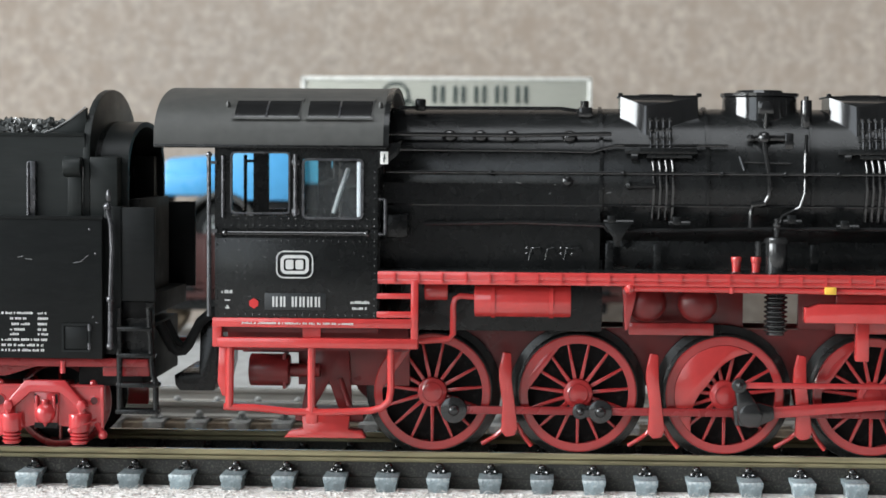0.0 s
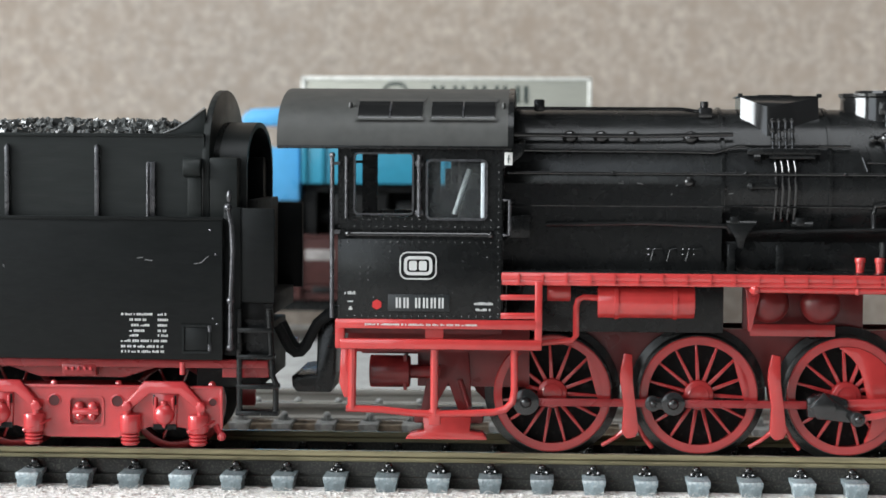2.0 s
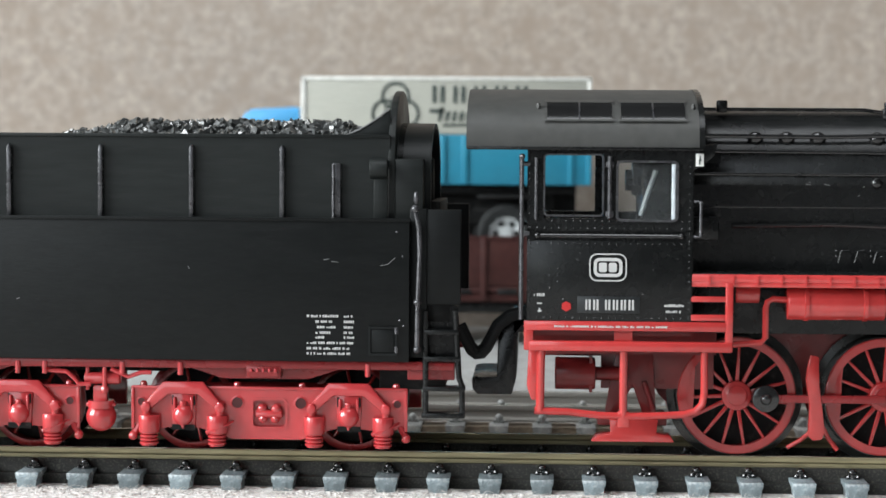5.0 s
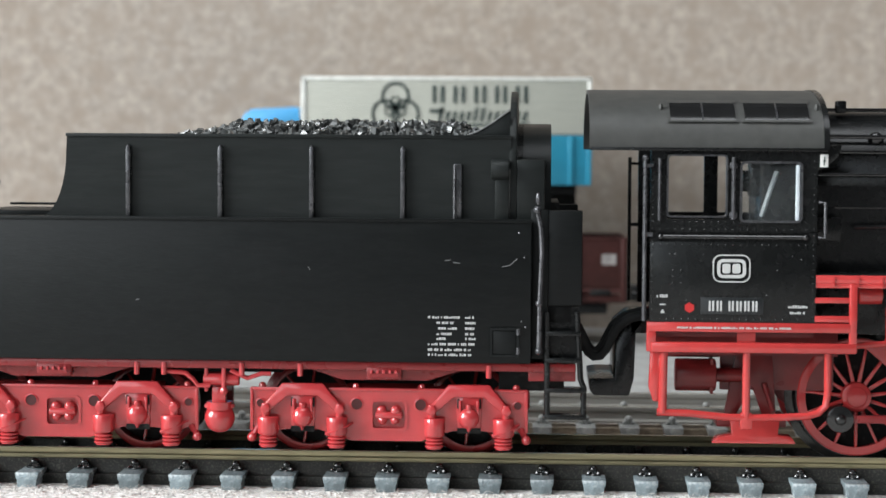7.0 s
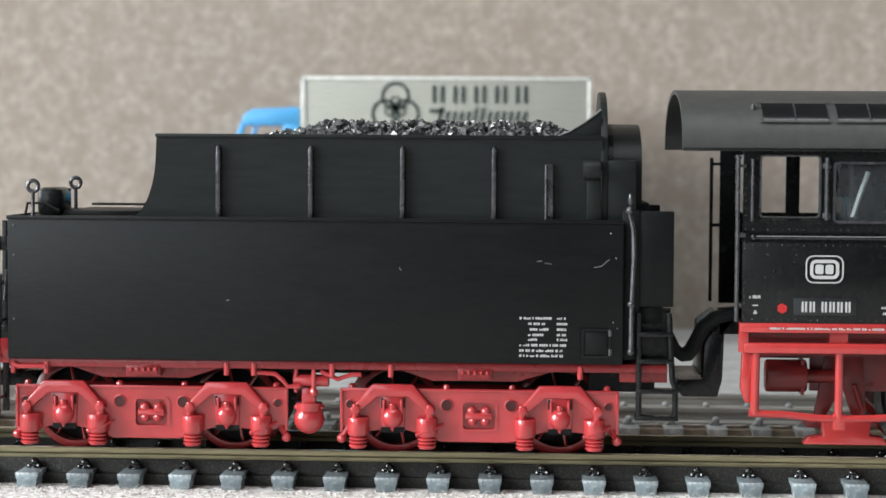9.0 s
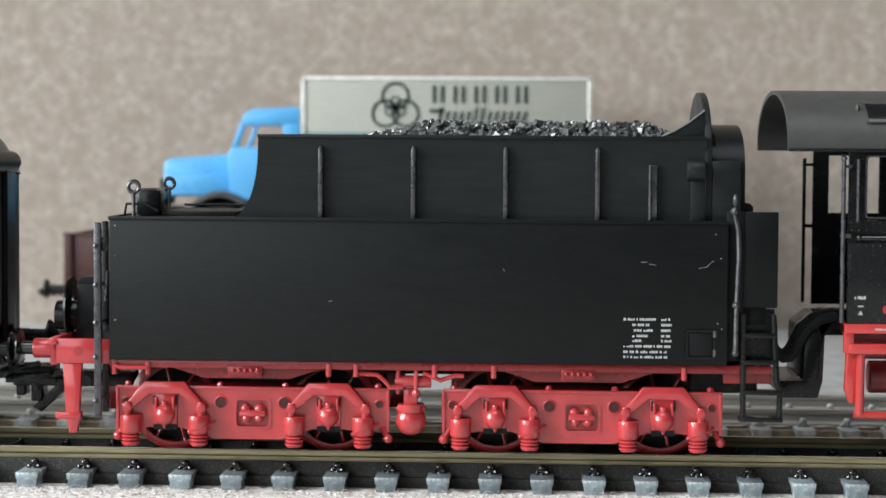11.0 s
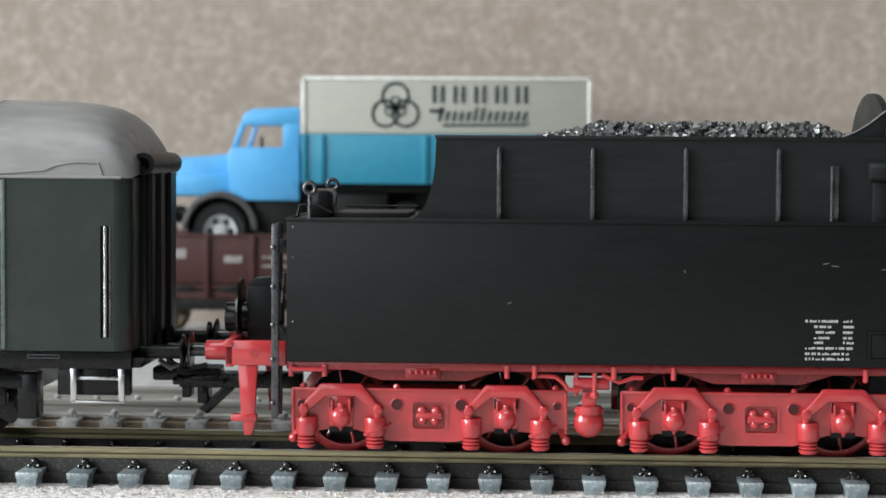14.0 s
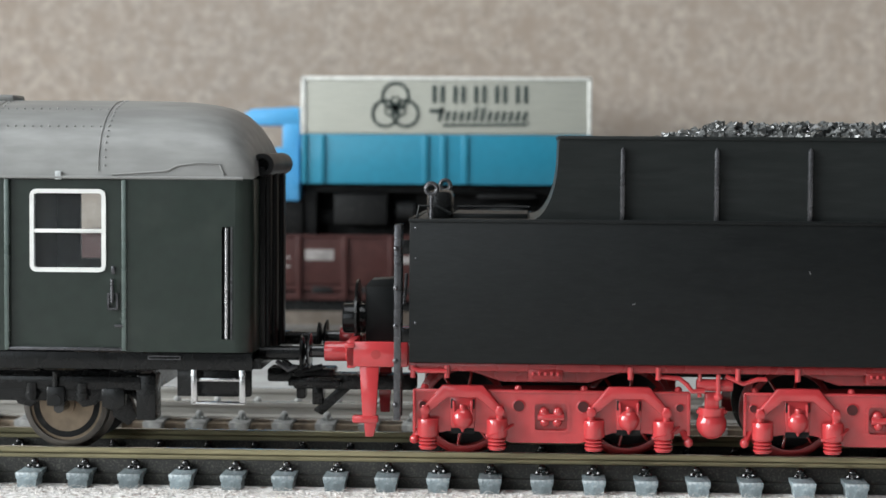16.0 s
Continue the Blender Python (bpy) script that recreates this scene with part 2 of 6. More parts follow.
def rounded(x0, x1, z0, z1, r, n=5):
    pts = []
    for cx, cz, a0 in ((x1 - r, z1 - r, 0), (x0 + r, z1 - r, 90), (x0 + r, z0 + r, 180), (x1 - r, z0 + r, 270)):
        for k in range(n + 1):
            a = radians(a0 + 90 * k / n)
            pts.append((cx + r * math.cos(a), cz + r * math.sin(a)))
    return pts


def ring_frame(b, x0, x1, z0, z1, r, w, y0, y1):
    """A rounded rectangular frame of width w between y0 and y1."""
    o, i = rounded(x0, x1, z0, z1, r), rounded(x0 + w, x1 - w, z0 + w, z1 - w, max(r - w, 0.05))
    vo, vi, wo, wi = ([b.bm.verts.new((p[0], y, p[1])) for p in pts] for pts, y in ((o, y0), (i, y0), (o, y1), (i, y1)))
    n = len(o)
    for k in range(n):
        j = (k + 1) % n
        for q in ((vo[k], vo[j], vi[j], vi[k]), (wo[k], wi[k], wi[j], wo[j]), (vo[k], wo[k], wo[j], vo[j]), (vi[k], vi[j], wi[j], wi[k])):
            b.bm.faces.new(q)
    return b


def rect_frame(b, outer, inner, y0, y1):
    """A flat plate with one rectangular opening; outer and inner are (x0, x1, z0, z1)."""
    def ring(r, y):
        return [b.bm.verts.new((x, y, z)) for x, z in ((r[0], r[2]), (r[1], r[2]), (r[1], r[3]), (r[0], r[3]))]
    vo, vi, wo, wi = ring(outer, y0), ring(inner, y0), ring(outer, y1), ring(inner, y1)
    for k in range(4):
        j = (k + 1) % 4
        for q in ((vo[k], vo[j], vi[j], vi[k]), (wo[k], wi[k], wi[j], wo[j]), (vo[k], wo[k], wo[j], vo[j]), (vi[k], vi[j], wi[j], wi[k])):
            b.bm.faces.new(q)
    return b


def rivets(pts, y, r=0.13):
    b = Build()
    for x, z in pts:
        b.ball((x, y, z), r, 6)
    return b


def line_pts(x0, z0, x1, z1, step):
    n = max(1, round(math.hypot(x1 - x0, z1 - z0) / step))
    return [(x0 + (x1 - x0) * k / n, z0 + (z1 - z0) * k / n) for k in range(n + 1)]


# ---- the setting ----
solo("ground", Build().box(-330, 330, -240, 300, -16, 0), GROUND, (0, 0, 0), "pale raw fibreboard base with a rough dusty surface", "ground", "structure")
# thin sheet added to make the ground darker behind the empty track
REARGREY = mat("pale_grey_sheet", (0.36, 0.36, 0.35), 0.85, vary=0.15, scale=500, bump=0.1, bump_scale=600, second=(0.27, 0.265, 0.255), second_scale=150, second_size=(0.45, 0.7))
solo("rear_ground", Build().box(-230, 230, 66, 219, 0.02, 0.5, 0.1), REARGREY, (0, 66, 0), "thin added sheet making the ground greyer behind the empty track", "ground", "structure")
solo("backdrop", Build().box(-210, 210, 220, 225, 0, 240), CARD, (0, 220, 0), "upright mottled brown cardboard sheet behind the tracks", "backdrop", "structure")
solo("floor", Build().box(-1500, 1500, -1900, 1500, -60, -16.5), WALL, (0, 0, 0), "plain grey floor of the room", "floor", "structure")
# the ceiling's opening is added for the overhead lamp
solo("ceiling", Build().box(-1600, -860, -2000, 1600, 2000, 2060).box(560, 1600, -2000, 1600, 2000, 2060).box(-860, 560, -2000, -1260, 2000, 2060).box(-860, 560, 160, 1600, 2000, 2060), WALL, (0, 0, 2000), "plain grey ceiling with an added opening for the overhead lamp", "ceiling", "structure")
solo("wall_north", Build().box(-1500, 1500, 1500, 1560, -16, 2000), WALL, (0, 1500, 0), "plain grey wall", "wall", "structure")
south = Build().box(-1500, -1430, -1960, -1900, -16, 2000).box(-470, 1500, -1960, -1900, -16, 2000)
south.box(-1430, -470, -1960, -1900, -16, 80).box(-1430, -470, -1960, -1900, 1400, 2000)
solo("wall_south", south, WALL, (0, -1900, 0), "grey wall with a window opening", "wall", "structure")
solo("wall_east", Build().box(1500, 1560, -1960, 1560, -16, 2000), WALL, (1500, 0, 0), "plain grey wall", "wall", "structure")
west = Build().box(-1560, -1500, -1960, -1330, -16, 2000).box(-1560, -1500, -110, 1560, -16, 2000)
west.box(-1560, -1500, -1330, -110, -16, 120).box(-1560, -1500, -1330, -110, 1240, 2000)
solo("wall_west", west, WALL, (-1500, 0, 0), "grey wall with a wide window opening", "wall", "structure")


def track(cy, phase, rail_mat, sleeper_mat, label):
    """A length of track on plastic sleepers; rail tops 4.4 above the base."""
    t = thing("railway_track", (0, cy, 0), label, "railway track", "parallel tracks")
    prof = [(-1.1, 1.9), (1.1, 1.9), (1.1, 2.2), (0.28, 2.5), (0.25, 3.5), (0.48, 3.75), (0.48, 4.32), (0.38, 4.4), (-0.38, 4.4), (-0.48, 4.32), (-0.48, 3.75), (-0.25, 3.5), (-0.28, 2.5), (-1.1, 2.2)]
    for side in (-1, 1):
        c = cy + side * 8.73
        part("rail", Build().extrude([(c + y, z) for y, z in prof], "x", -135, 135), rail_mat, t, "tarnished metal rail")
        part("running_surface", Build().box(-135, 135, c - 0.33, c + 0.33, 4.38, 4.425), RAILTOP, t, "polished rail top")
        part("rail_bed", Build().box(-135, 135, c - 3.0, c + 2.4, 0.02, 1.35), DUSTWEB if cy == 0 else BALLAST, t, "dusty strip under the rail")
        if cy == 0:
            part("rail_chair_strip", Build().extrude([(c - 1.75, 1.3), (c - 0.5, 1.3), (c - 0.5, 3.05), (c - 1.05, 3.05)], "x", -135, 135, 0.05), DUSTWEB, t, "dusty black strip holding the rail's foot")
    b = Build().extrude([(-1.22, 0.0), (1.22, 0.0), (1.3, 0.8), (1.24, 0.95), (1.42, 1.1), (1.5, 1.9), (-1.5, 1.9), (-1.42, 1.1), (-1.24, 0.95), (-1.3, 0.8)], "y", -15, 15, 0.07)
    f = Build().ball((0, -0.2, 2.72), 0.6, 12, (1, 1, 0.9)).cyl((0, -0.2, 1.9), (0, -0.2, 2.5), 0.72, 6).ball((0.62, -0.75, 2.2), 0.26, 6).ball((-0.62, -0.75, 2.2), 0.26, 6)
    f.box(-0.95, 0.95, -0.75, 0.75, 1.85, 2.2, 0.12)
    me = mesh_of("sleeper", b, sleeper_mat, (0, 0, 0))
    mf = mesh_of("rail_bolt", f, GLOSS if sleeper_mat is SLEEPER else sleeper_mat, (0, 0, 0))
    k = math.ceil((-132 - phase) / 6.6495)
    while phase + k * 6.6495 < 132:
        ob = new("sleeper", me)
        ob.parent = t
        ob.location = ((phase + k * 6.6495) * MM, 0, 0)
        for y in (-10.48, -6.98, 6.98, 10.48):
            bolt = new("rail_bolt", mf)
            bolt.parent = ob
            bolt.location = (0, y * MM, 0)
        k += 1
    return t


track(0, -54.09, RAIL, SLEEPER, "straight model track with brass-toned rails on dark dusty sleepers")
track(48.5, -27.4, RAILGREY, SLEEPERGREY, "empty model track with dull rails on pale grey sleepers")

# stray fibres and dust that have gathered along the near sleepers
rnd = random.Random(3)
b = Build()
for k in range(330):
    x = rnd.uniform(-66, 66)
    x -= 40 * (rnd.random() ** 3) * (x > -20)
    y = -15.15 - abs(rnd.gauss(0, 1.5))
    z = 0.1
    a, l = rnd.uniform(0, 6.28), rnd.uniform(0.4, 1.9)
    bend = rnd.uniform(-0.5, 0.5)
    pts = [(x + l * w * math.cos(a + bend * w), y + 0.5 * l * w * math.sin(a + bend * w), z + 0.1 + 0.35 * l * math.sin(3.1 * w) * rnd.uniform(0.2, 1)) for w in (0, 0.35, 0.7, 1.0)]
    b.tube(pts, rnd.uniform(0.014, 0.028), 4)
for k in range(1700):
    x, y = rnd.uniform(-70, 70), -17.2 + rnd.gauss(0, 1.7)
    s = rnd.uniform(0.04, 0.19)
    if y < -15.3:
        b.tube([(x - s, y, s * 0.3), (x, y - s * 0.3, s * 0.6), (x + s, y, s * 0.3)], s * 0.7, 4)
DUST = mat("pale_fibre_dust", (0.52, 0.49, 0.46), 0.9, vary=0.4)
solo("fibre_dust", b, DUST, (0, -15, 0), "pale stray fibres and crumbs along the sleepers", "dust", "stuff")

# ---- the locomotive ----
loco = thing("steam_locomotive", (15, 0, 0), "black and red model steam locomotive with tall spoked wheels", "locomotive")
BC = 39.6  # height of the boiler's axis

# boiler, firebox, bands
b = Build().lathe([(0, -8.6), (9.6, -8.6), (9.9, -8.0), (9.9, 66), (9.4, 66.6), (0, 66.6)], (0, 0, BC), "x", 72, closed=False)
boiler = part("boiler", b, BLACK, loco, "satin black boiler barrel with fine streaks")
part("firebox", Build().extrude([(-9.6, 28.6), (9.6, 28.6), (9.9, 39.6), (-9.9, 39.6)], "x", -8.6, 19.6), BLACK, loco)
for x in (19.7, 33.4, 46.8, 60.2):
    part("boiler_band", Build().lathe([(9.85, -0.28), (10.15, -0.22), (10.15, 0.22), (9.85, 0.28)], (x, 0, BC), "x", 64), BLACK, boiler)


def on_boiler(z, lift=0.25):
    """The near-side depth at which something at this height lies on the barrel."""
    d = z - BC
    return -math.sqrt(max((9.9 + lift) ** 2 - d * d, 1.0))


def pipe(name, pts, r, material=GLOSS, label="", parent=None):
    return part(name, Build().tube(pts, r), material, parent or boiler, label)


pipe("handrail", [(-8, on_boiler(41, 0.7), 41.0), (56, on_boiler(41, 0.7), 41.0)], 0.2)
for x in (5.5, 22.5, 35.2, 43.2, 50):
    part("handrail_knob", Build().ball((x, on_boiler(41, 0.7), 41.0), 0.38, 10).cyl((x, on_boiler(41, 0.8), 41.0), (x, on_boiler(41, -0.4), 41.0), 0.2, 8), BLACK, boiler)
pipe("steam_pipe", [(-8, on_boiler(45.9, 0.8), 45.9), (9, on_boiler(45.9, 0.8), 45.8), (21, on_boiler(46.1, 0.8), 46.1)], 0.27)
pipe("steam_pipe", [(-8, on_boiler(43.9), 43.9), (14, on_boiler(43.9), 43.8), (18.5, on_boiler(43.7), 43.7), (21.5, on_boiler(44.6, 0.6), 44.6), (36, on_boiler(44.6, 0.6), 44.6)], 0.2)
pipe("steam_pipe", [(-8, on_boiler(36.8), 36.8), (58, on_boiler(36.8), 36.8)], 0.14)
pipe("steam_pipe", [(-3, -11.0, 34.3), (10, -11.1, 34.6), (20, -11.2, 34.3), (20.5, -11.2, 33.6), (30, -11.2, 33.7), (42, -11.2, 34.0), (56, -11.2, 34.0)], 0.3)
pipe("whistle_pipe", [(-7, -4.5, 49.4), (14.5, -4.5, 49.4), (17.5, -4.3, 49.0)], 0.24)
part("whistle_valve", Build().box(16.8, 18.6, -5.2, -3.4, 48.2, 49.6, 0.2).cyl((17.6, -4.3, 49.5), (17.6, -4.3, 50.4), 0.55, 12), GLOSS, boiler)
part("valve_cap", Build().box(-4.7, -3.3, -5.0, -3.6, 49.0, 50.6, 0.25), BLACK, boiler)
for x in (0.0, 4.0, 8.0, 15.6):
    z = 45.6
    part("washout_plug", Build().ball((x, on_boiler(z, 0.1), z), 1.05, 14, (1.0, 0.75, 0.85)), GLOSS, boiler)
part("washout_plug", Build().ball((15.3, on_boiler(39.9, 0), 39.9), 0.75, 14, (1, 0.8, 1)), GLOSS, boiler)
part("burner_box", Build().box(-8.4, -5.0, -13.6, -10.5, 32.6, 35.6, 0.3), BLACK, loco)
part("bracket", Build().extrude([(20.0, 34.6), (23.6, 34.6), (22.4, 32.8), (22.1, 31.6), (21.5, 31.6), (21.2, 32.8)], "y", -12.2, -10.6, 0.1), BLACK, boiler)
for x0, x1, z in ((20.0, 23.8, 34.7), (28.3, 31.0, 34.6), (42.9, 45.2, 34.9), (49.6, 52.5, 34.3)):
    part("pipe_clamp", Build().box(x0 + 0.5, x0 + 1.6, -11.9, -10.3, z - 0.2, z + 0.9, 0.12).cyl((x0, -11.5, z), (x1, -11.5, z), 0.4, 10), BLACK, boiler)
rnd = random.Random(4)
for x0, x1 in ((10.5, 12.2), (12.6, 14.0), (15.0, 17.5)):
    part("fire_door_fitting", Build().tube([(x0, -10.9, 29.8), (x0 + 0.3, -11, 31.2), (x1 - 0.3, -11, 31.4), (x1, -10.9, 30.6)], 0.14), BLACK, loco)
part("boiler_rivets", rivets([(x, z) for x in (10.2, 11.0, 14.6, 15.4, 16.0) for z in (30.6, 31.3)], -10.75, 0.16), GLOSS, loco)
for x in (20.8, 27.0, 47.0):
    part("support_leg", Build().box(x - 0.5, x + 0.5, -10.6, -9.6, 28.4, 32.0, 0.1), BLACK, loco)


def sandbox(x):
    """Wedge-fronted sandbox on the boiler with its four sand pipes."""
    b = Build()
    lo = [(x - 0.1, 3.2), (x - 0.1, -5.6), (x + 3.0, -8.0), (x + 3.7, -8.0), (x + 10.2, -5.6), (x + 10.2, 3.2)]
    hi = [(x, 2.6), (x, -4.4), (x + 3.0, -6.5), (x + 3.7, -6.5), (x + 10.1, -4.4), (x + 10.1, 2.6)]
    vs = [b.bm.verts.new((p[0], p[1], 44.6)) for p in lo]
    vt = [b.bm.verts.new((p[0], p[1], z)) for p, z in zip(hi, (51.0, 51.0, 49.8, 49.8, 51.0, 51.0))]
    for i in range(6):
        j = (i + 1) % 6
        b.bm.faces.new((vs[i], vs[j], vt[j], vt[i]))
    b.bm.faces.new(vs[::-1])
    b.bm.faces.new((vt[0], vt[1], vt[4], vt[5]))
    b.bm.faces.new((vt[1], vt[2], vt[3], vt[4]))
    box = part("sandbox", b, GLOSS, loco, "glossy black wedge-shaped sandbox")
    part("sandbox_lid", Build().box(x - 0.2, x + 10.4, -4.2, 4.2, 50.98, 51.22, 0.08).box(x + 2.5, x + 7, -2, 2, 51.2, 51.4, 0.08).box(x - 0.3, x + 0.3, -4.3, -3.7, 51.0, 51.5, 0.1).box(x + 9.9, x + 10.6, -4.3, -3.7, 51.0, 51.5, 0.1), BLACK, box)
    for k in range(4):
        px = x + 3.75 + k * 0.83
        part("valve", Build().cyl((px, -9.3, 44.2), (px, -8.3, 47.9), 0.24, 10).ball((px, -8.3, 47.9), 0.36, 8).ball((px, -8.7, 46.6), 0.36, 8).ball((px, -9.0, 45.4), 0.33, 8), GLOSS, box)
        part("sand_pipe", Build().tube([(px, -9.2, 44.4), (px + 0.1, on_boiler(43.5, 0.5), 43.5), (px + 0.4, on_boiler(41.8, 0.4), 41.8), (px + 0.4, on_boiler(39, 0.3), 39), (px + 0.3, on_boiler(35.0, 0.3), 35.0)], 0.22), GLOSS, box)
    part("valve_block", Build().box(x + 0.4, x + 9.7, -10.4, -8.6, 43.5, 44.3, 0.15).cyl((x + 1.2, -10.3, 43.1), (x + 2.0, -10.3, 43.1), 0.5, 10).cyl((x + 3.2, -10.2, 43.2), (x + 9, -10.2, 43.2), 0.28, 8), BLACK, box)
    return box


sandbox(22.3)
sandbox(49.5)
b = Build().lathe([(0, 44.5), (5.9, 44.5), (5.6, 47.5), (5.0, 49.0), (4.9, 51.0), (5.2, 51.2), (5.2, 51.6), (3.2, 51.65), (3.0, 52.0), (0, 52.05)], (40.9, 0, 0), "z", 40, closed=False)
dome = part("steam_dome", b, GLOSS, loco, "round glossy black steam dome")
part("dome_valve", Build().cyl((41.1, -6.6, 49.6), (41.1, -4.4, 49.6), 0.95, 14, bevel=0.15).box(40.1, 42.1, -6.3, -5.6, 48.8, 50.5, 0.15).cyl((41.1, -6.4, 46.2), (41.1, -6.4, 48.9), 0.34, 10), GLOSS, dome)
part("pressure_valve", Build().cyl((46.3, -6.0, 47.0), (46.3, -6.0, 50.6), 0.75, 14, bevel=0.12).cyl((46.3, -6, 45.4), (46.3, -6, 47.2), 0.5, 12).ball((46.3, -6, 47.3), 0.7, 10, (1, 1, 0.5)).cyl((46.3, -6, 50.5), (46.3, -6, 51.1), 0.3, 8), GLOSS, boiler)
part("valve_gear_tap", Build().ball((40.6, -8.6, 45.6), 0.9, 12).cyl((39.4, -8.6, 45.6), (43.6, -8.2, 45.6), 0.4, 8).box(43.3, 44.4, -8.8, -7.6, 44.2, 46.3, 0.15).ball((38.9, -8.6, 45.6), 0.55, 8), GLOSS, boiler)
pipe("feed_pipe", [(40.6, -9.0, 45.2), (40.9, on_boiler(42.5, 0.6), 42.5), (41.3, on_boiler(39.8, 0.5), 39.8), (41.2, on_boiler(38.2, 0.5), 38.2), (40.6, on_boiler(37.2, 0.5), 37.2), (39.2, on_boiler(37.0, 0.5), 37.0), (38.9, on_boiler(36, 0.5), 36.0), (38.9, -10.4, 33.4)], 0.33, GLOSS)
pipe("feed_pipe", [(46.2, -7.6, 46.0), (45.8, on_boiler(43, 0.5), 43.0), (45.8, on_boiler(38.6, 0.5), 38.6), (45.2, on_boiler(36.8, 0.5), 36.8), (43.0, on_boiler(35.6, 0.5), 35.6), (42.2, -10.6, 34.2)], 0.24, GLOSS)
pipe("rod_linkage", [(37.4, on_boiler(43.0, 0.4), 43.2), (38.0, on_boiler(41.4, 0.4), 41.4)], 0.22)
pipe("rod_linkage", [(38.0, on_boiler(42.5, 0.3), 42.5), (44.0, on_boiler(42.4, 0.3), 42.4)], 0.12)
part("side_tap", Build().cyl((23.2, -10.2, 39.4), (26.6, -10.2, 39.4), 0.42, 8).ball((23.3, -10.2, 39.4), 0.6, 8), BLACK, boiler)

sc = Build()
rs = random.Random(8)
for k in range(34):
    x, z = rs.uniform(2, 21), rs.uniform(33.5, 40)
    a, l = rs.uniform(-0.4, 1.2), rs.uniform(0.15, 0.9) * (1 if rs.random() < 0.4 else 0.35)
    y = on_boiler(z, 0.03)
    z2 = z + l * math.sin(a) * 0.5
    sc.tube([(x, y, z), (x + l * math.cos(a), on_boiler(z2, 0.03), z2)], 0.05, 5)
part("scratches", sc, SCUFF, boiler, "pale scuffs on the barrel")

# running board and red frame
rb = part("running_board", Build().box(-8.6, 66, -17.0, -9.4, 27.5, 28.5, 0.12).box(-8.6, 66, -16.9, -16.2, 26.9, 27.6, 0.08), RED, loco, "red running board with ribbed edge")
part("walkway", Build().box(-8.5, 66, -16.6, -9.0, 28.45, 28.62, 0.03), BLACK, rb, "black walkway surface")
for k in range(24):
    part("rib", Build().box(-6.5 + k * 3.0, -6.25 + k * 3.0, -17.15, -16.9, 27.1, 28.4), RED, rb)
part("running_board_far", Build().box(-8.6, 66, 9.4, 17.0, 27.1, 28.5, 0.12), RED, loco)
fr = part("cab_frame", Build().box(-29.6, -3.4, -17.2, -15.6, 21.25, 22.45, 0.15).box(-29.0, -3.4, -17.4, -15.8, 18.65, 19.95, 0.25)
          .box(-29.6, -28.4, -17.1, -15.8, 18.7, 22.4, 0.15).box(-4.35, -3.4, -17.2, -16.0, 18.7, 27.4, 0.15)
          .box(-8.8, -3.6, -17.0, -16.2, 25.0, 25.7, 0.1).box(-8.8, -3.6, -17.0, -16.2, 22.6, 23.4, 0.1).box(-18.2, -15.9, -16.0, -14.5, 19.6, 21.5), RED, loco, "bright red frame under the cab")
part("print", bars([r for r in words(-25.8, -11.5, 21.68, 21.92, 7)], -17.2), PRINT, fr, "white unreadable print")
part("frame_plate", Build().box(-17.0, 66, -5.0, -4.2, 13.0, 20.6).box(-17, 66, 4.2, 5.0, 13.0, 20.6).box(-8, 66, -4.3, 4.3, 17.0, 20.0), SHADERED, loco, "main frame in red darkened for shade")
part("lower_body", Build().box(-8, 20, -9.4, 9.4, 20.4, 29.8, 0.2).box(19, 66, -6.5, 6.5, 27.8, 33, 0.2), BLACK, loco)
part("frame_stretcher", Build().box(22.9, 38.6, -4.9, -4.1, 20.4, 27.9, 0.1), SHADERED, loco)
part("frame_stretcher", Build().box(45.8, 66, -4.9, -4.1, 20.4, 27.9, 0.1), SHADERED, loco)
part("frame_back", Build().box(-28.4, -5, -12, -11.4, 17.8, 21.6), SHADERED, loco)
part("cab_floor", Build().box(-28.5, -8.6, -15.5, 15.5, 20.5, 22.0), SHADERED, loco)
part("ash_pan", Build().extrude([(-16, 20.5), (-6, 20.5), (-6, 12), (-9.5, 9.5), (-12, 12)], "y", -5.5, 7.5, 0.2), SHADERED, loco)
part("rear_frame_plate", Build().box(-19.6, -5.0, -8.6, -7.8, 13.0, 20.5, 0.1).box(-27.0, -19.6, -8.4, -7.6, 17.2, 20.5, 0.1), SHADERED, loco)
part("brake_cylinder", Build().cyl((-25.6, -11, 15.2), (-20.4, -11, 15.2), 2.1, 20, bevel=0.25).cyl((-20.6, -11, 15.2), (-16.5, -11, 15.2), 0.9, 12).box(-21.2, -20.8, -12.5, -9.5, 12.9, 17.4), SHADERED, loco)
part("frame_end", Build().extrude([(-29.0, 18.8), (-27.3, 18.8), (-27.4, 12.2), (-28.6, 12.2), (-29.2, 14)], "y", -15.4, -14.0, 0.15), RED, loco)
sp = part("step_rail", Build().tube([(-27.4, -16.4, 19.0), (-27.5, -16.4, 10.9)], 0.55, 10).tube([(-17.0, -16.4, 19.0), (-17.0, -16.4, 10.2)], 0.5, 10)
          .tube([(-28.2, -16.4, 11.0), (-24, -16.4, 10.9), (-20, -16.4, 10.5), (-16.9, -16.4, 10.4), (-13, -16.4, 10.5), (-9.5, -16.4, 10.7), (-8.0, -16.4, 11.1), (-7.1, -16.4, 12.0), (-6.85, -16.4, 13.5), (-6.9, -16.4, 18.9)], 0.47, 10)
          .box(-17.7, -16.2, -16.8, -15.2, 9.0, 11.0, 0.15), RED, loco, "bent red plastic step rail")
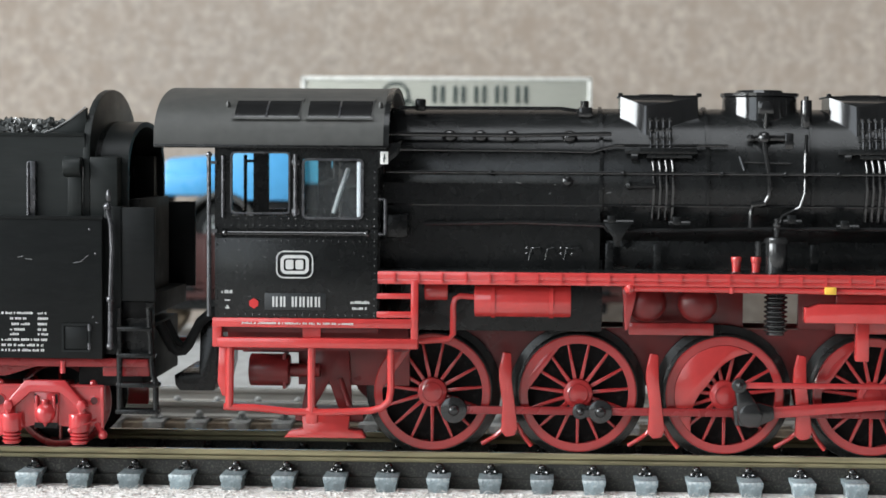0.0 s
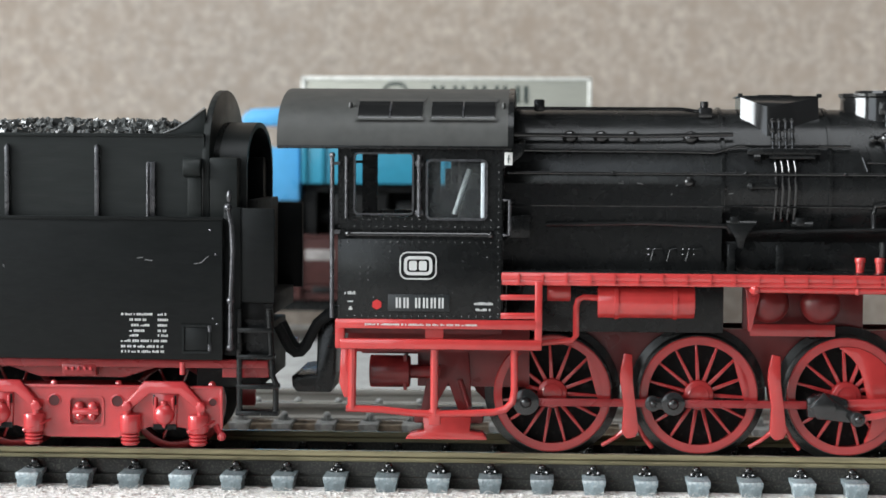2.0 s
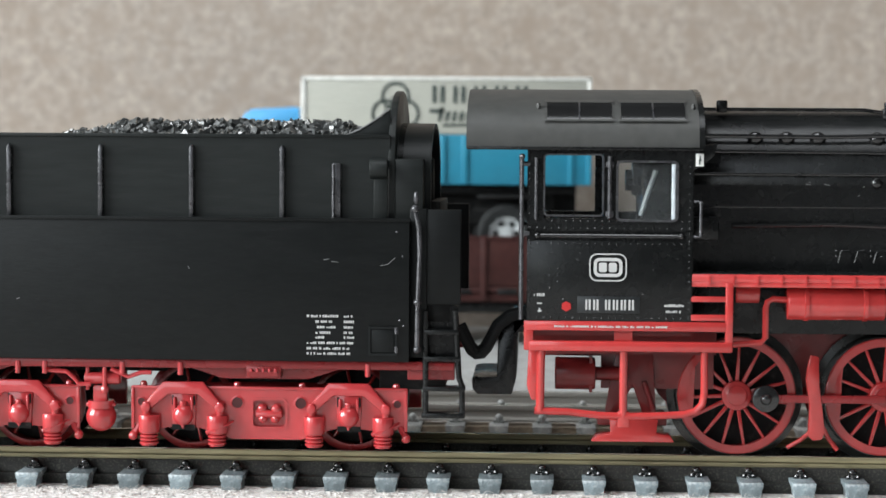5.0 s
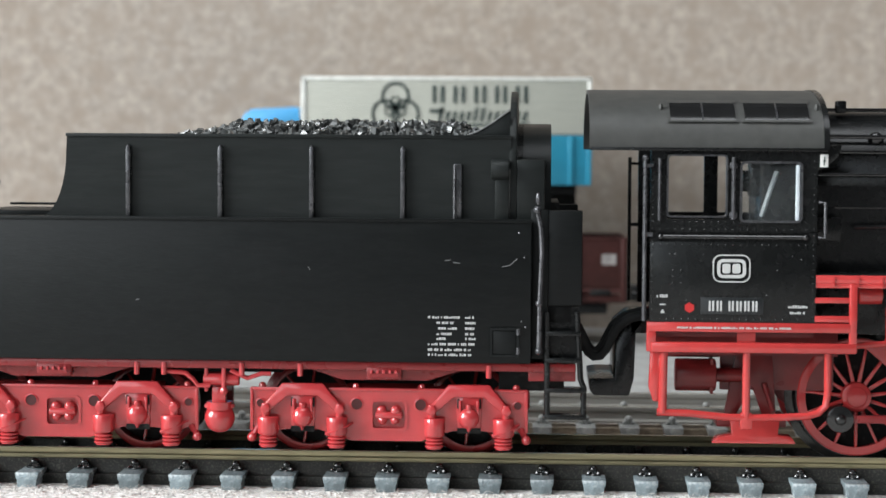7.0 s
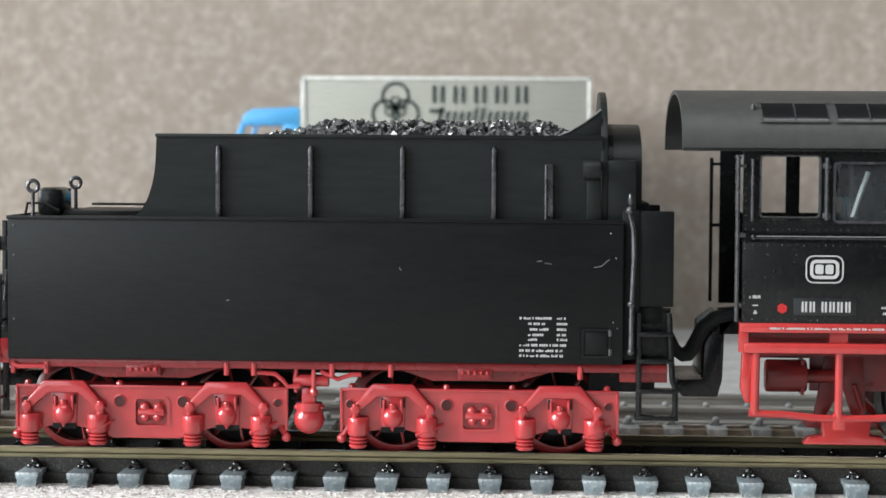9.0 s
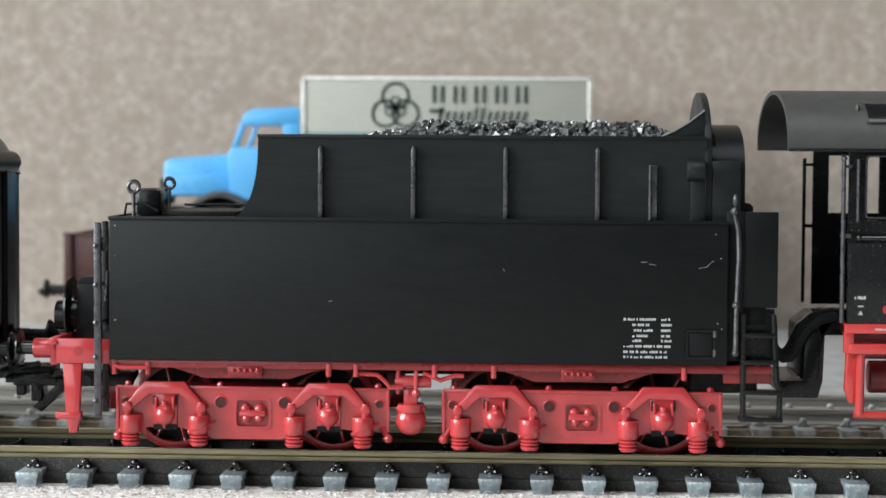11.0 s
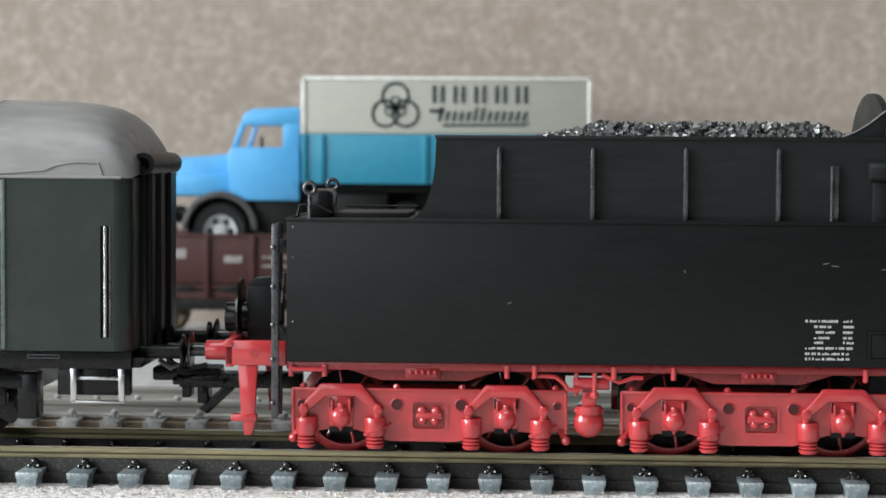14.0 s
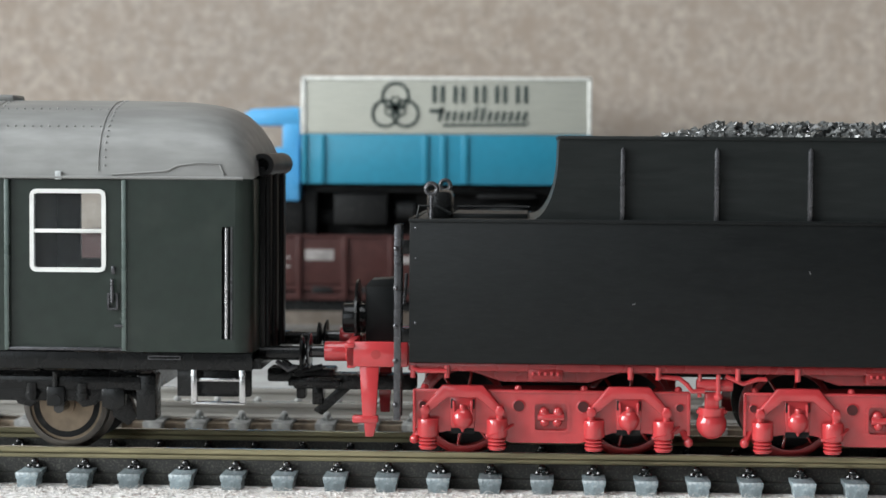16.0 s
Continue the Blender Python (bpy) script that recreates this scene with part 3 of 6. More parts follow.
part("foot_plate", Build().extrude([(-20.9, 6.7), (-10.3, 6.7), (-10.9, 7.6), (-12.6, 7.8), (-12.4, 9.6), (-18.6, 9.6), (-18.4, 7.8), (-20.2, 7.5)], "y", -13.5, -10.8, 0.12), RED, loco)
part("trailing_truck", Build().extrude([(-17.5, 19), (-13.0, 19), (-12.4, 9.4), (-14.0, 9.4), (-15.5, 13.5), (-17.8, 9.4), (-19.2, 9.4)], "y", -9.4, -8.6, 0.12).box(-20, -11, -9.0, -3, 8.2, 9.6, 0.2).cyl((-12.8, -9.6, 10.5), (-14.0, -9.6, 14), 0.35, 8), SHADERED, loco)

tank = part("air_tank", Build().cyl((3.6, -13.6, 24.7), (15.9, -13.6, 24.7), 2.1, 28, bevel=0.35).lathe([(2.05, -0.3), (2.25, -0.25), (2.25, 0.25), (2.05, 0.3)], (6.0, -13.6, 24.7), "x", 28).lathe([(2.05, -0.3), (2.25, -0.25), (2.25, 0.25), (2.05, 0.3)], (13.4, -13.6, 24.7), "x", 28), RED, loco, "red cylindrical air tank")
part("air_tank", Build().cyl((-2.8, -13.5, 25.9), (0.2, -13.5, 25.9), 1.25, 20, bevel=0.2), RED, loco)
part("brake_pipe", Build().tube([(3.6, -14.4, 25.2), (1.8, -14.6, 25.3), (1.1, -14.6, 24.9), (0.9, -14.7, 24.0), (0.9, -14.8, 20.4), (0.4, -14.9, 19.8), (-3.4, -15.2, 19.5)], 0.4, 10), RED, loco)
for x in (25.6, 32.2):
    part("brake_reservoir", Build().ball((x, -11.0, 24.4), 2.6, 20, (1, 0.7, 0.95)).box(x - 2.4, x + 2.4, -11.5, -9, 26.3, 27.4, 0.15), SHADERED, loco)
part("red_bracket", Build().extrude([(22.3, 27.1), (24.5, 27.1), (24.0, 24.5), (23.2, 21.0), (22.8, 21.0), (22.6, 24.5)], "y", -13, -12.2, 0.1).box(23.5, 34.5, -8.6, -7.8, 20.0, 21.6, 0.1), WHEELRED, loco)
part("reversing_rod", Build().tube([(23.0, -16.4, 26.6), (45, -16.4, 26.5), (56, -16.4, 26.4)], 0.42, 8).ball((23.2, -16.4, 26.6), 0.75, 10).ball((36.0, -16.4, 26.5), 0.55, 8), RED, loco)
part("guide_bracket", Build().extrude([(45.2, 22.4), (58, 22.4), (58, 24.8), (47, 24.8), (45.8, 24.3), (45.2, 24.4)], "y", -16.2, -13.4, 0.15).box(50, 66, -9.6, -8.9, 20.5, 26.9, 0.1).box(52.0, 53.6, -14.0, -12.0, 17.4, 22.5, 0.1), RED, loco)
part("marker_block", Build().box(47.5, 48.9, -17.35, -16.6, 26.1, 27.0, 0.1), YELLOW, loco, "small yellow plastic block")
for x in (36.9, 39.4):
    part("pipe_stub", Build().cyl((x, -12.5, 28.3), (x, -12.5, 30.3), 0.5, 12, 0.62).cyl((x, -12.5, 29.8), (x, -12.5, 30.5), 0.7, 12, bevel=0.1), RED, loco)
pump = part("air_pump", Build().cyl((41.9, -13.0, 28.5), (41.9, -13.0, 33.0), 1.4, 20, bevel=0.15).cyl((41.9, -13, 32.3), (41.9, -13, 32.8), 1.6, 20).cyl((41.9, -13, 33), (41.9, -13, 35.4), 0.35, 8).ball((41.9, -13, 34.6), 0.5, 8)
            .cyl((39.6, -13, 30.6), (39.6, -13, 32.5), 0.4, 8).cyl((41.9, -13.0, 20.6), (41.9, -13, 28), 1.15, 20), ROD, loco, "black steam air pump")
part("cooling_fin", Build().lathe([p for k in range(9) for p in ((1.15, 20.9 + k * 0.6), (1.5, 21.1 + k * 0.6), (1.5, 21.25 + k * 0.6), (1.15, 21.4 + k * 0.6))], (41.9, -13, 0), "z", 20, closed=False), ROD, pump)

# brake hangers between the wheels
for x in (7.9, 26.9, 45.8):
    h = part("brake_hanger", Build().extrude([(x - 0.7, 17.8), (x + 0.4, 17.6), (x + 0.5, 14), (x + 0.9, 11), (x + 1.3, 7.8), (x + 0.9, 6.9), (x - 0.2, 6.7), (x - 0.9, 7.4), (x - 0.7, 11), (x - 1.2, 14.5), (x - 1.1, 16)], "y", -10.6, -9.4, 0.15), RED, loco)
    part("brake_arm", Build().tube([(x - 0.3, -9.6, 7.9), (x - 1.7, -9.2, 6.6), (x - 3.4, -9.2, 5.6)], 0.28, 8), RED, h)
    part("brake_arm", Build().tube([(x + 1.1, -9.6, 8.4), (x + 1.9, -9.2, 6.9), (x + 3.1, -9.2, 5.4)], 0.3, 8), RED, h)

# driving wheels: turned about their axles
AXLES, AXZ, CRANK, PIN0, ROLL = (-2.0, 17.0, 36.0, 55.0), 12.25, 3.55, -36.0, 6.87
PIN = radians(PIN0)


def driver(x, heavy):
    w = part("driving_wheel", Build().lathe([(6.55, -8.75), (7.5, -8.75), (7.65, -8.6), (7.65, -7.5), (6.55, -7.5)], (x, 0, AXZ), "y", 56), WHEELRED, loco, "red spoked driving wheel", at=(x, 0, AXZ))
    part("tyre", Build().lathe([(7.1, -8.35), (7.78, -8.3), (7.84, -6.2), (7.95, -5.9), (8.9, -5.7), (8.95, -5.45), (8.8, -5.2), (7.1, -5.2)], (x, 0, AXZ), "y", 64), TYRE, w, "dark metal tyre with flange")
    part("hub", Build().cyl((x, -9.0, AXZ), (x, -6.5, AXZ), 1.95, 24, bevel=0.25).lathe([(1.25, -9.1), (1.4, -9.02), (1.4, -8.9), (1.25, -8.9)], (x, 0, AXZ), "y", 24), WHEELRED, w)
    part("axle", Build().cyl((x, -7, AXZ), (x, 7, AXZ), 1.2, 12), ROD, w)
    # black disc stands for the shade seen between the spokes
    part("backing", Build().cyl((x, -6.2, AXZ), (x, -5.8, AXZ), 6.9, 32), WEB, w)
    px, pz = x + CRANK * math.cos(PIN), AXZ + CRANK * math.sin(PIN)
    part("crank_boss", Build().cyl((px, -9.0, pz), (px, -7.2, pz), 1.3, 18, bevel=0.2), WHEELRED, w)
    for k in range(15):
        a = k * math.tau / 15 + 0.1
        c, s = math.cos(a), math.sin(a)
        b = Build()
        quad = []
        for r, half in ((1.6, 0.27), (6.9, 0.17)):
            for sg in (-1, 1):
                quad.append((x + r * c - sg * half * s, AXZ + r * s + sg * half * c))
        b.extrude([quad[0], quad[1], quad[3], quad[2]], "y", -8.4, -7.4, 0.1)
        part("spoke", b, WHEELRED, w)
    span, chord = (1.45, 2.6) if heavy else (0.62, 5.5)
    n = 24
    arc, back = [], []
    for k in range(n + 1):
        f = span * (-1 + 2 * k / n)
        a = PIN + math.pi + f
        rim = 6.5 if heavy else 6.95
        arc.append((x + rim * math.cos(a), AXZ + rim * math.sin(a)))
        r = 2.6 + 3.75 * (f / span) ** 2 if heavy else min(chord / math.cos(f), 6.6)
        back.append((x + r * math.cos(a), AXZ + r * math.sin(a)))
    back.reverse()
    part("counterweight", Build().extrude(arc + back, "y", -8.95 if heavy else -8.7, -7.3, 0.1), RED if heavy else WHEELRED, w)
    part("far_wheel", Build().lathe([(6.4, 7.5), (7.9, 7.5), (8.05, 7.0), (8.05, 5.9), (8.75, 5.7), (8.75, 5.2), (6.4, 5.2)], (x, 0, AXZ), "y", 40), WHEELRED, w)
    return w


drivers = [driver(x, i == 2) for i, x in enumerate(AXLES)]

# rods: poses follow the crank
P0 = (CRANK * math.cos(PIN), CRANK * math.sin(PIN))
RY = -10.1
b = Build()
for a, c in zip(AXLES, AXLES[1:]):
    b.extrude([(a + P0[0], AXZ + P0[1] - 0.5), (c + P0[0], AXZ + P0[1] - 0.5), (c + P0[0], AXZ + P0[1] + 0.5), (a + P0[0], AXZ + P0[1] + 0.5)], "y", RY - 0.35, RY + 0.35, 0.08)
coupling = part("coupling_rod", b, UNDERRED, loco, "long red coupling rod", at=(AXLES[0] + P0[0], RY, AXZ + P0[1]))
for i, a in enumerate(AXLES):
    px, pz = a + P0[0], AXZ + P0[1]
    r = 1.75 if i == 0 else 1.55
    part("rod_end", Build().cyl((px, RY - 0.7, pz), (px, RY + 0.6, pz), r, 24, bevel=0.35).ball((px, RY - 0.8, pz), 0.75, 12, (1, 0.8, 1)), ROD, coupling, "black rod bearing")
    if i == 1:
        part("rod_joint", Build().cyl((px - 2.6, RY - 0.6, pz), (px - 2.6, RY + 0.5, pz), 1.05, 18, bevel=0.3).box(px - 2.6, px, RY - 0.5, RY + 0.4, pz - 0.8, pz + 0.8, 0.2).ball((px - 2.6, RY - 0.7, pz), 0.5, 10), ROD, coupling)
MAIN = 36.0
px, pz = AXLES[2] + P0[0], AXZ + P0[1]
main_rod = part("main_rod", Build().extrude([(px + 1.0, pz - 0.75), (px + MAIN, pz - 0.5), (px + MAIN, pz + 0.5), (px + 1.0, pz + 0.75)], "y", -11.6, -10.9, 0.1), WHEELRED, loco, "red connecting rod", at=(px, -11.2, pz))
part("rod_end", Build().extrude([(px - 2.0, pz - 1.3), (px + 1.4, pz - 1.5), (px + 3.2, pz - 0.8), (px + 3.2, pz + 0.8), (px + 1.4, pz + 1.5), (px - 2.0, pz + 1.3)], "y", -12.0, -10.7, 0.3), ROD, main_rod, "black big-end bearing")
rc = part("return_crank", Build().extrude([(px - 1.5, pz - 1.3), (px + 1.2, pz - 1.5), (px + 1.7, pz + 0.2), (px - 1.0, pz + 4.4), (px - 2.1, pz + 3.9), (px - 1.6, pz + 1.0)], "y", -13.0, -12.1, 0.2).cyl((px, -13.2, pz), (px, -12, pz), 1.5, 18, bevel=0.2), ROD, loco, "black return crank", at=(AXLES[2], 0, AXZ))
ex, ez = px - 1.55, pz + 4.0
ECC = 24.0
ecc = part("eccentric_rod", Build().extrude([(ex, ez - 0.4), (ex + ECC, ez - 0.3), (ex + ECC, ez + 0.3), (ex, ez + 0.4)], "y", -13.9, -13.3, 0.08), WHEELRED, loco, "thin red eccentric rod", at=(ex, -13.6, ez))
part("rod_end", Build().cyl((ex, -14.2, ez), (ex, -13.0, ez), 0.95, 18, bevel=0.2).ball((ex, -14.2, ez), 0.5, 10), ROD, ecc)

# ---- cab ----
cab = part("cab", Build().box(-29.3, -8.6, -17, -16.3, 22.45, 32.6, 0.06), BLACK, loco, "satin black riveted cab side")
part("window_surround", rect_frame(Build(), (-29.3, -18.95, 33.8, 44.2), (-27.2, -19.8, 35.4, 43.4), -17, -16.3), BLACK, cab)
part("window_surround", rect_frame(Build(), (-18.95, -8.6, 33.8, 44.2), (-18.1, -10.5, 35.2, 42.6), -17, -16.3), BLACK, cab)
part("slide_channel", Build().box(-29.3, -28.4, -17, -16.3, 32.5, 33.9).box(-9.5, -8.6, -17, -16.3, 32.5, 33.9).box(-28.5, -9.4, -16.6, -16.2, 32.4, 34.0), BLACK, cab)
far = part("cab_far_side", rect_frame(Build(), (-29.2, -18.95, 22.4, 44.2), (-27.0, -19.9, 35.3, 43.4), 16.3, 17), BLACK, loco)
part("window_surround", rect_frame(Build(), (-18.95, -8.6, 22.4, 44.2), (-18.0, -10.6, 35.3, 43.4), 16.3, 17), BLACK, far)
part("cab_front", Build().extrude([(-16.3, 22.4), (16.3, 22.4), (16.3, 44), (12, 48.2), (6, 50.8), (-6, 50.8), (-12, 48.2), (-16.3, 44)], "x", -9.2, -8.4), BLACK, loco)
part("backhead", Build().box(-14.5, -9.2, -8.0, 8.0, 22.4, 46, 0.6).box(-15.6, -14.4, -5.0, -1.0, 38, 44, 0.3).cyl((-16.4, -2, 40), (-14, -2, 40), 1.4, 14), BLACK, loco)
arch = []
for k in range(25):
    a = math.pi * k / 24
    arch.append((-17.6 * math.cos(a), 44.6 + 7.4 * math.sin(a) ** 0.85))
inner = [(y * 0.965, z - 0.55) for y, z in arch]
roof = part("cab_roof", Build().extrude([(-17.6, 44.2)] + arch + [(17.6, 44.2), (17.0, 44.2)] + inner[::-1] + [(-17.0, 44.2)], "x", -37.0, -7.3), ROOFBLACK, loco, "arched grey-black cab roof")
part("roof_rim", Build().extrude([(-17.75, 44.1)] + [(y * 1.008, z + 0.12) for y, z in arch] + [(17.75, 44.1), (17.5, 44.1)] + arch[::-1] + [(-17.5, 44.1)], "x", -7.9, -7.2), BLACK, roof)
part("gutter", Build().box(-36.9, -7.4, -17.95, -17.4, 43.95, 44.35, 0.08), BLACK, roof)


def arch_y(z):
    return -17.6 * math.sqrt(max(1 - ((z - 44.6) / 7.4) ** (2 / 0.85), 0))


for x0, x1 in ((-27.2, -18.5), (-17.9, -9.3)):
    b = Build()
    for (a, c) in (((x0, x0 + 0.3), (47.7, 50.2)), ((x1 - 0.3, x1), (47.7, 50.2)), ((x0, x1), (50.0, 50.35)), ((x0, x1), (47.6, 47.85))):
        b.extrude([(arch_y(c[0]) - 0.35, c[0]), (arch_y(c[1]) - 0.35, c[1]), (arch_y(c[1]) + 0.3, c[1]), (arch_y(c[0]) + 0.3, c[0])], "x", a[0], a[1])
    v = part("roof_vent", b, ROOFBLACK, roof)
    part("vent_flap", Build().extrude([(arch_y(47.8 + 0.28 * k) - 0.1, 47.8 + 0.28 * k + 0.06) for k in range(9)] + [(arch_y(50.0) + 0.4, 49.8), (arch_y(47.8) + 0.4, 47.7)], "x", x0 + 0.3, x1 - 0.3), GLOSS, v, "dark recessed vent flap")
    m = (x0 + x1) / 2
    part("vent_handle", Build().extrude([(arch_y(47.9) - 0.35, 47.9), (arch_y(49.0) - 0.4, 49.0), (arch_y(50.1) - 0.35, 50.1), (arch_y(50.1), 50.1), (arch_y(47.9), 47.9)], "x", m - 0.1, m + 0.12), GUNMETAL, v)
for x in (-28.0, -8.5):
    part("roof_hook", Build().ball((x, arch_y(49.4) - 0.3, 49.4), 0.38, 8, (0.8, 1, 1.5)), ROOFBLACK, roof)

# lighter metal stands for light caught on the black window frames
b = ring_frame(Build(), -27.3, -19.7, 35.6, 43.5, 0.6, 0.22, -17.25, -16.4)
part("window_frame", b, GUNMETAL, cab)
part("window_frame", ring_frame(Build(), -18.2, -10.4, 35.0, 42.7, 0.7, 0.3, -17.25, -16.4), GUNMETAL, cab)
pane = part("window_pane", Build().box(-18.0, -10.6, -16.9, -16.8, 35.2, 42.5), GLASS, cab, "clear plastic side window")
pane.visible_shadow = False
# opaque pale strip painted for the bright edge of the clear pane
part("pane_edge", Build().box(-11.25, -10.75, -17.0, -16.7, 35.3, 42.3, 0.1), PANE_EDGE, cab, "pale strip for the bright edge of the clear plastic glazing")
part("window_post", Build().cyl((-19.0, -17.3, 35.4), (-19.0, -17.3, 43.2), 0.28, 8).cyl((-28.2, -17.3, 35.2), (-28.2, -17.3, 43.0), 0.22, 8).box(-19.5, -18.5, -17.3, -16.9, 41.8, 42.5, 0.1).box(-19.5, -18.5, -17.3, -16.9, 35.6, 36.3, 0.1), GUNMETAL, cab)
# pale bar behind the pane imitates a whitish reflection in the glass
part("regulator_lever", Build().tube([(-14.8, -11, 35.6), (-13.9, -11, 38.5), (-12.9, -11, 41.4)], 0.32, 8), HUBGREY, loco, "pale bar standing for a reflected streak in the cab window")
part("slide_bar", Build().cyl((-28.0, -16.95, 33.2), (-10.0, -16.95, 33.2), 0.26, 10).ball((-28.0, -17, 33.2), 0.42, 10).ball((-10.0, -17, 33.2), 0.42, 10), GLOSS, cab)
pts = []
for z in (43.95, 35.05, 34.15, 32.2, 22.85):
    pts += line_pts(-28.9, z, -9.0, z, 0.92)
for x in (-29.0, -8.95):
    pts += line_pts(x, 23.2, x, 43.6, 0.85)
pts += [(-26.8, 31), (-26.1, 31), (-22.6, 31), (-22.9, 30.2), (-26.4, 29.0), (-26.4, 28.2), (-26.4, 27.4), (-26.4, 26.6), (-25.4, 29), (-25.4, 28.2), (-25.4, 27.4), (-24.7, 25.2), (-13.4, 29.9), (-13.4, 29), (-11.5, 30.8), (-10.4, 30.4), (-22.0, 25.4), (-16, 25.6), (-14.7, 25.9)]
part("rivets", rivets(pts, -16.99, 0.125), BLACK, cab)
part("number_plate", Build().box(-22.9, -15.1, -17.2, -16.95, 23.5, 25.6, 0.06), PLATE, cab, "dark plate with white bars")
digits = []
x = -21.9
for k in range(7):
    if k != 2:
        digits += [(x, x + 0.24, 23.9, 25.2), (x + 0.42, x + 0.66, 23.9, 25.2)]
        x += 0.98
    else:
        x += 0.5
part("print", bars(digits, -17.2, 0.05), PRINT, cab, "white bars in place of the number")
e = ring_frame(ring_frame(Build(), -21.45, -16.75, 27.5, 31.0, 1.0, 0.16, -17.12, -16.98), -20.9, -17.3, 28.05, 30.45, 0.75, 0.4, -17.12, -16.98)
for x0 in (-20.25, -19.0):
    e.extrude(rounded(x0, x0 + 1.0, 28.65, 29.85, 0.25), "y", -17.12, -16.98)
part("emblem", e, PRINT, cab, "white rounded emblem outline")
part("red_dot", Build().cyl((-24.3, -17.12, 24.3), (-24.3, -16.95, 24.3), 0.65, 6), BUFRED, cab)
part("print", bars(words(-28.4, -27.0, 25.55, 25.95, 1) + [(-28.0, -27.3, 24.6, 24.75), (-27.9, -27.4, 23.6, 23.8), (-27.75, -27.55, 23.8, 24.05)] + words(-12.0, -9.5, 24.35, 24.7, 2) + words(-11.8, -9.8, 23.6, 23.9, 3), -17.05), PRINT, cab, "white unreadable print")
part("grab_rail", Build().tube([(-30.0, -17.2, 22.6), (-30.0, -17.2, 43.0)], 0.28, 8).box(-30.3, -29.0, -17.3, -16.8, 33.2, 33.7).ball((-30.0, -17.2, 43.1), 0.4, 8).box(-30.3, -29.0, -17.3, -16.8, 41.9, 42.3), GUNMETAL, cab, "worn black vertical grab rail")
part("grab_rail", Build().tube([(-8.4, -17.2, 37.6), (-7.6, -17.5, 37.6), (-7.6, -17.5, 33.2), (-8.4, -17.2, 33.2)], 0.2, 8), GUNMETAL, cab)
part("grab_rail", Build().tube([(-30.4, 16.6, 22.6), (-30.4, 16.6, 43.0)], 0.26, 8).box(-30.6, -29.0, 16.3, 16.8, 33.2, 33.7).box(-30.6, -29.0, 16.3, 16.8, 41.9, 42.3), BLACK, cab)
part("front_fairing", Build().extrude([(-8.8, 44.3), (-5.6, 44.9), (-6.0, 43.3), (-7.4, 42.1), (-8.8, 41.4)], "y", -16.9, -16.3, 0.1), BLACK, cab)
part("warning_sign", Build().box(-8.3, -7.3, -17.1, -16.85, 42.0, 43.6, 0.05), WHITE, cab, "small white warning sign")
part("warning_mark", bars([(-7.85, -7.7, 42.8, 43.3), (-7.95, -7.6, 42.7, 42.85), (-7.9, -7.75, 42.25, 42.75)], -17.1, 0.03), INK, cab)
drawbar = part("drawbar", Build().extrude([(-36.5, 13.8), (-36.4, 12.4), (-35.8, 11.7), (-31.2, 11.7), (-30.6, 14), (-30.4, 20), (-28.8, 22.2), (-31.0, 22.2), (-33.0, 20.6), (-33.2, 14.0), (-35.5, 14.0)], "y", -6, 11, 0.2).box(-31, -20, -6, 11, 20, 22), BLACK, loco, "black plastic drawbar")
part("cable", Build().tube([(-29.0, -7, 22.6), (-31.4, -7, 22.0), (-32.9, -7, 20.8), (-33.8, -7, 19.2), (-34.4, -7, 17.9), (-35.1, -7, 17.1), (-35.9, -7, 17.0), (-36.6, -7, 17.5), (-37.2, -7, 18.6), (-38.2, -7, 20.6)], 0.65, 10).tube([(-29.0, -4, 22.9), (-31.8, -4, 22.2), (-33.4, -4, 20.8), (-34.3, -4, 19.0), (-35.0, -4, 17.8), (-35.8, -4, 17.4), (-36.6, -4, 18.0), (-38, -4, 20.8)], 0.6, 10), RUBBER, loco)

# ---- the tender ----
tender = thing("tender", (-82, 0, 0), "matt black model tender with red bogies and a heap of coal", "tender")
tank = part("water_tank", Build().box(-122.0, -43.7, -17, 17, 16.95, 35.0, 0.15), TANKBLACK, tender, "matt black water tank with fine scratches")
part("tank_lip", Build().box(-122.1, -43.6, -17.15, -16.6, 34.75, 35.2, 0.06).box(-122.1, -121.6, -17.1, 17.1, 34.75, 35.2, 0.06).box(-122.1, -43.6, 16.6, 17.15, 34.75, 35.2, 0.06), TANKBLACK, tank)
part("print", bars([r for k, (x0, z) in enumerate(((-56.7, 22.6), (-55.6, 21.9), (-55.4, 21.2), (-55.6, 20.5), (-55.6, 19.9), (-56.7, 19.2), (-56.7, 18.5), (-56.7, 17.85))) for r in
     words(x0, (-52.6, -53.5, -53.0, -53.7, -54.2, -50.8, -51.3, -51.2)[k], z, z + 0.3, k + 20) + (words(-52.0, -50.7, z, z + 0.3, k + 40) if k < 5 else [])], -17.0, 0.05), PRINT, tank, "white unreadable print lines")
hatch = part("hatch", ring_frame(Build(), -48.9, -45.2, 17.8, 21.5, 0.15, 0.3, -17.25, -16.95), TANKBLACK, tank, "raised square hatch frame")
part("hatch_door", Build().box(-48.5, -45.6, -17.1, -16.95, 18.2, 21.1, 0.05), TANKBLACK, hatch)
for z in (18.6, 21.0):
    part("hinge", Build().cyl((-45.3, -17.3, z - 0.4), (-45.3, -17.3, z + 0.4), 0.25, 8), GUNMETAL, hatch)
part("rivets", rivets([(-121.2, 34), (-121.2, 30.2), (-121.2, 22), (-45.3, 33.5), (-44.6, 30.4), (-44.9, 22.3), (-44.4, 21.6)], -17.0, 0.14), GUNMETAL, tank)
sc = Build()
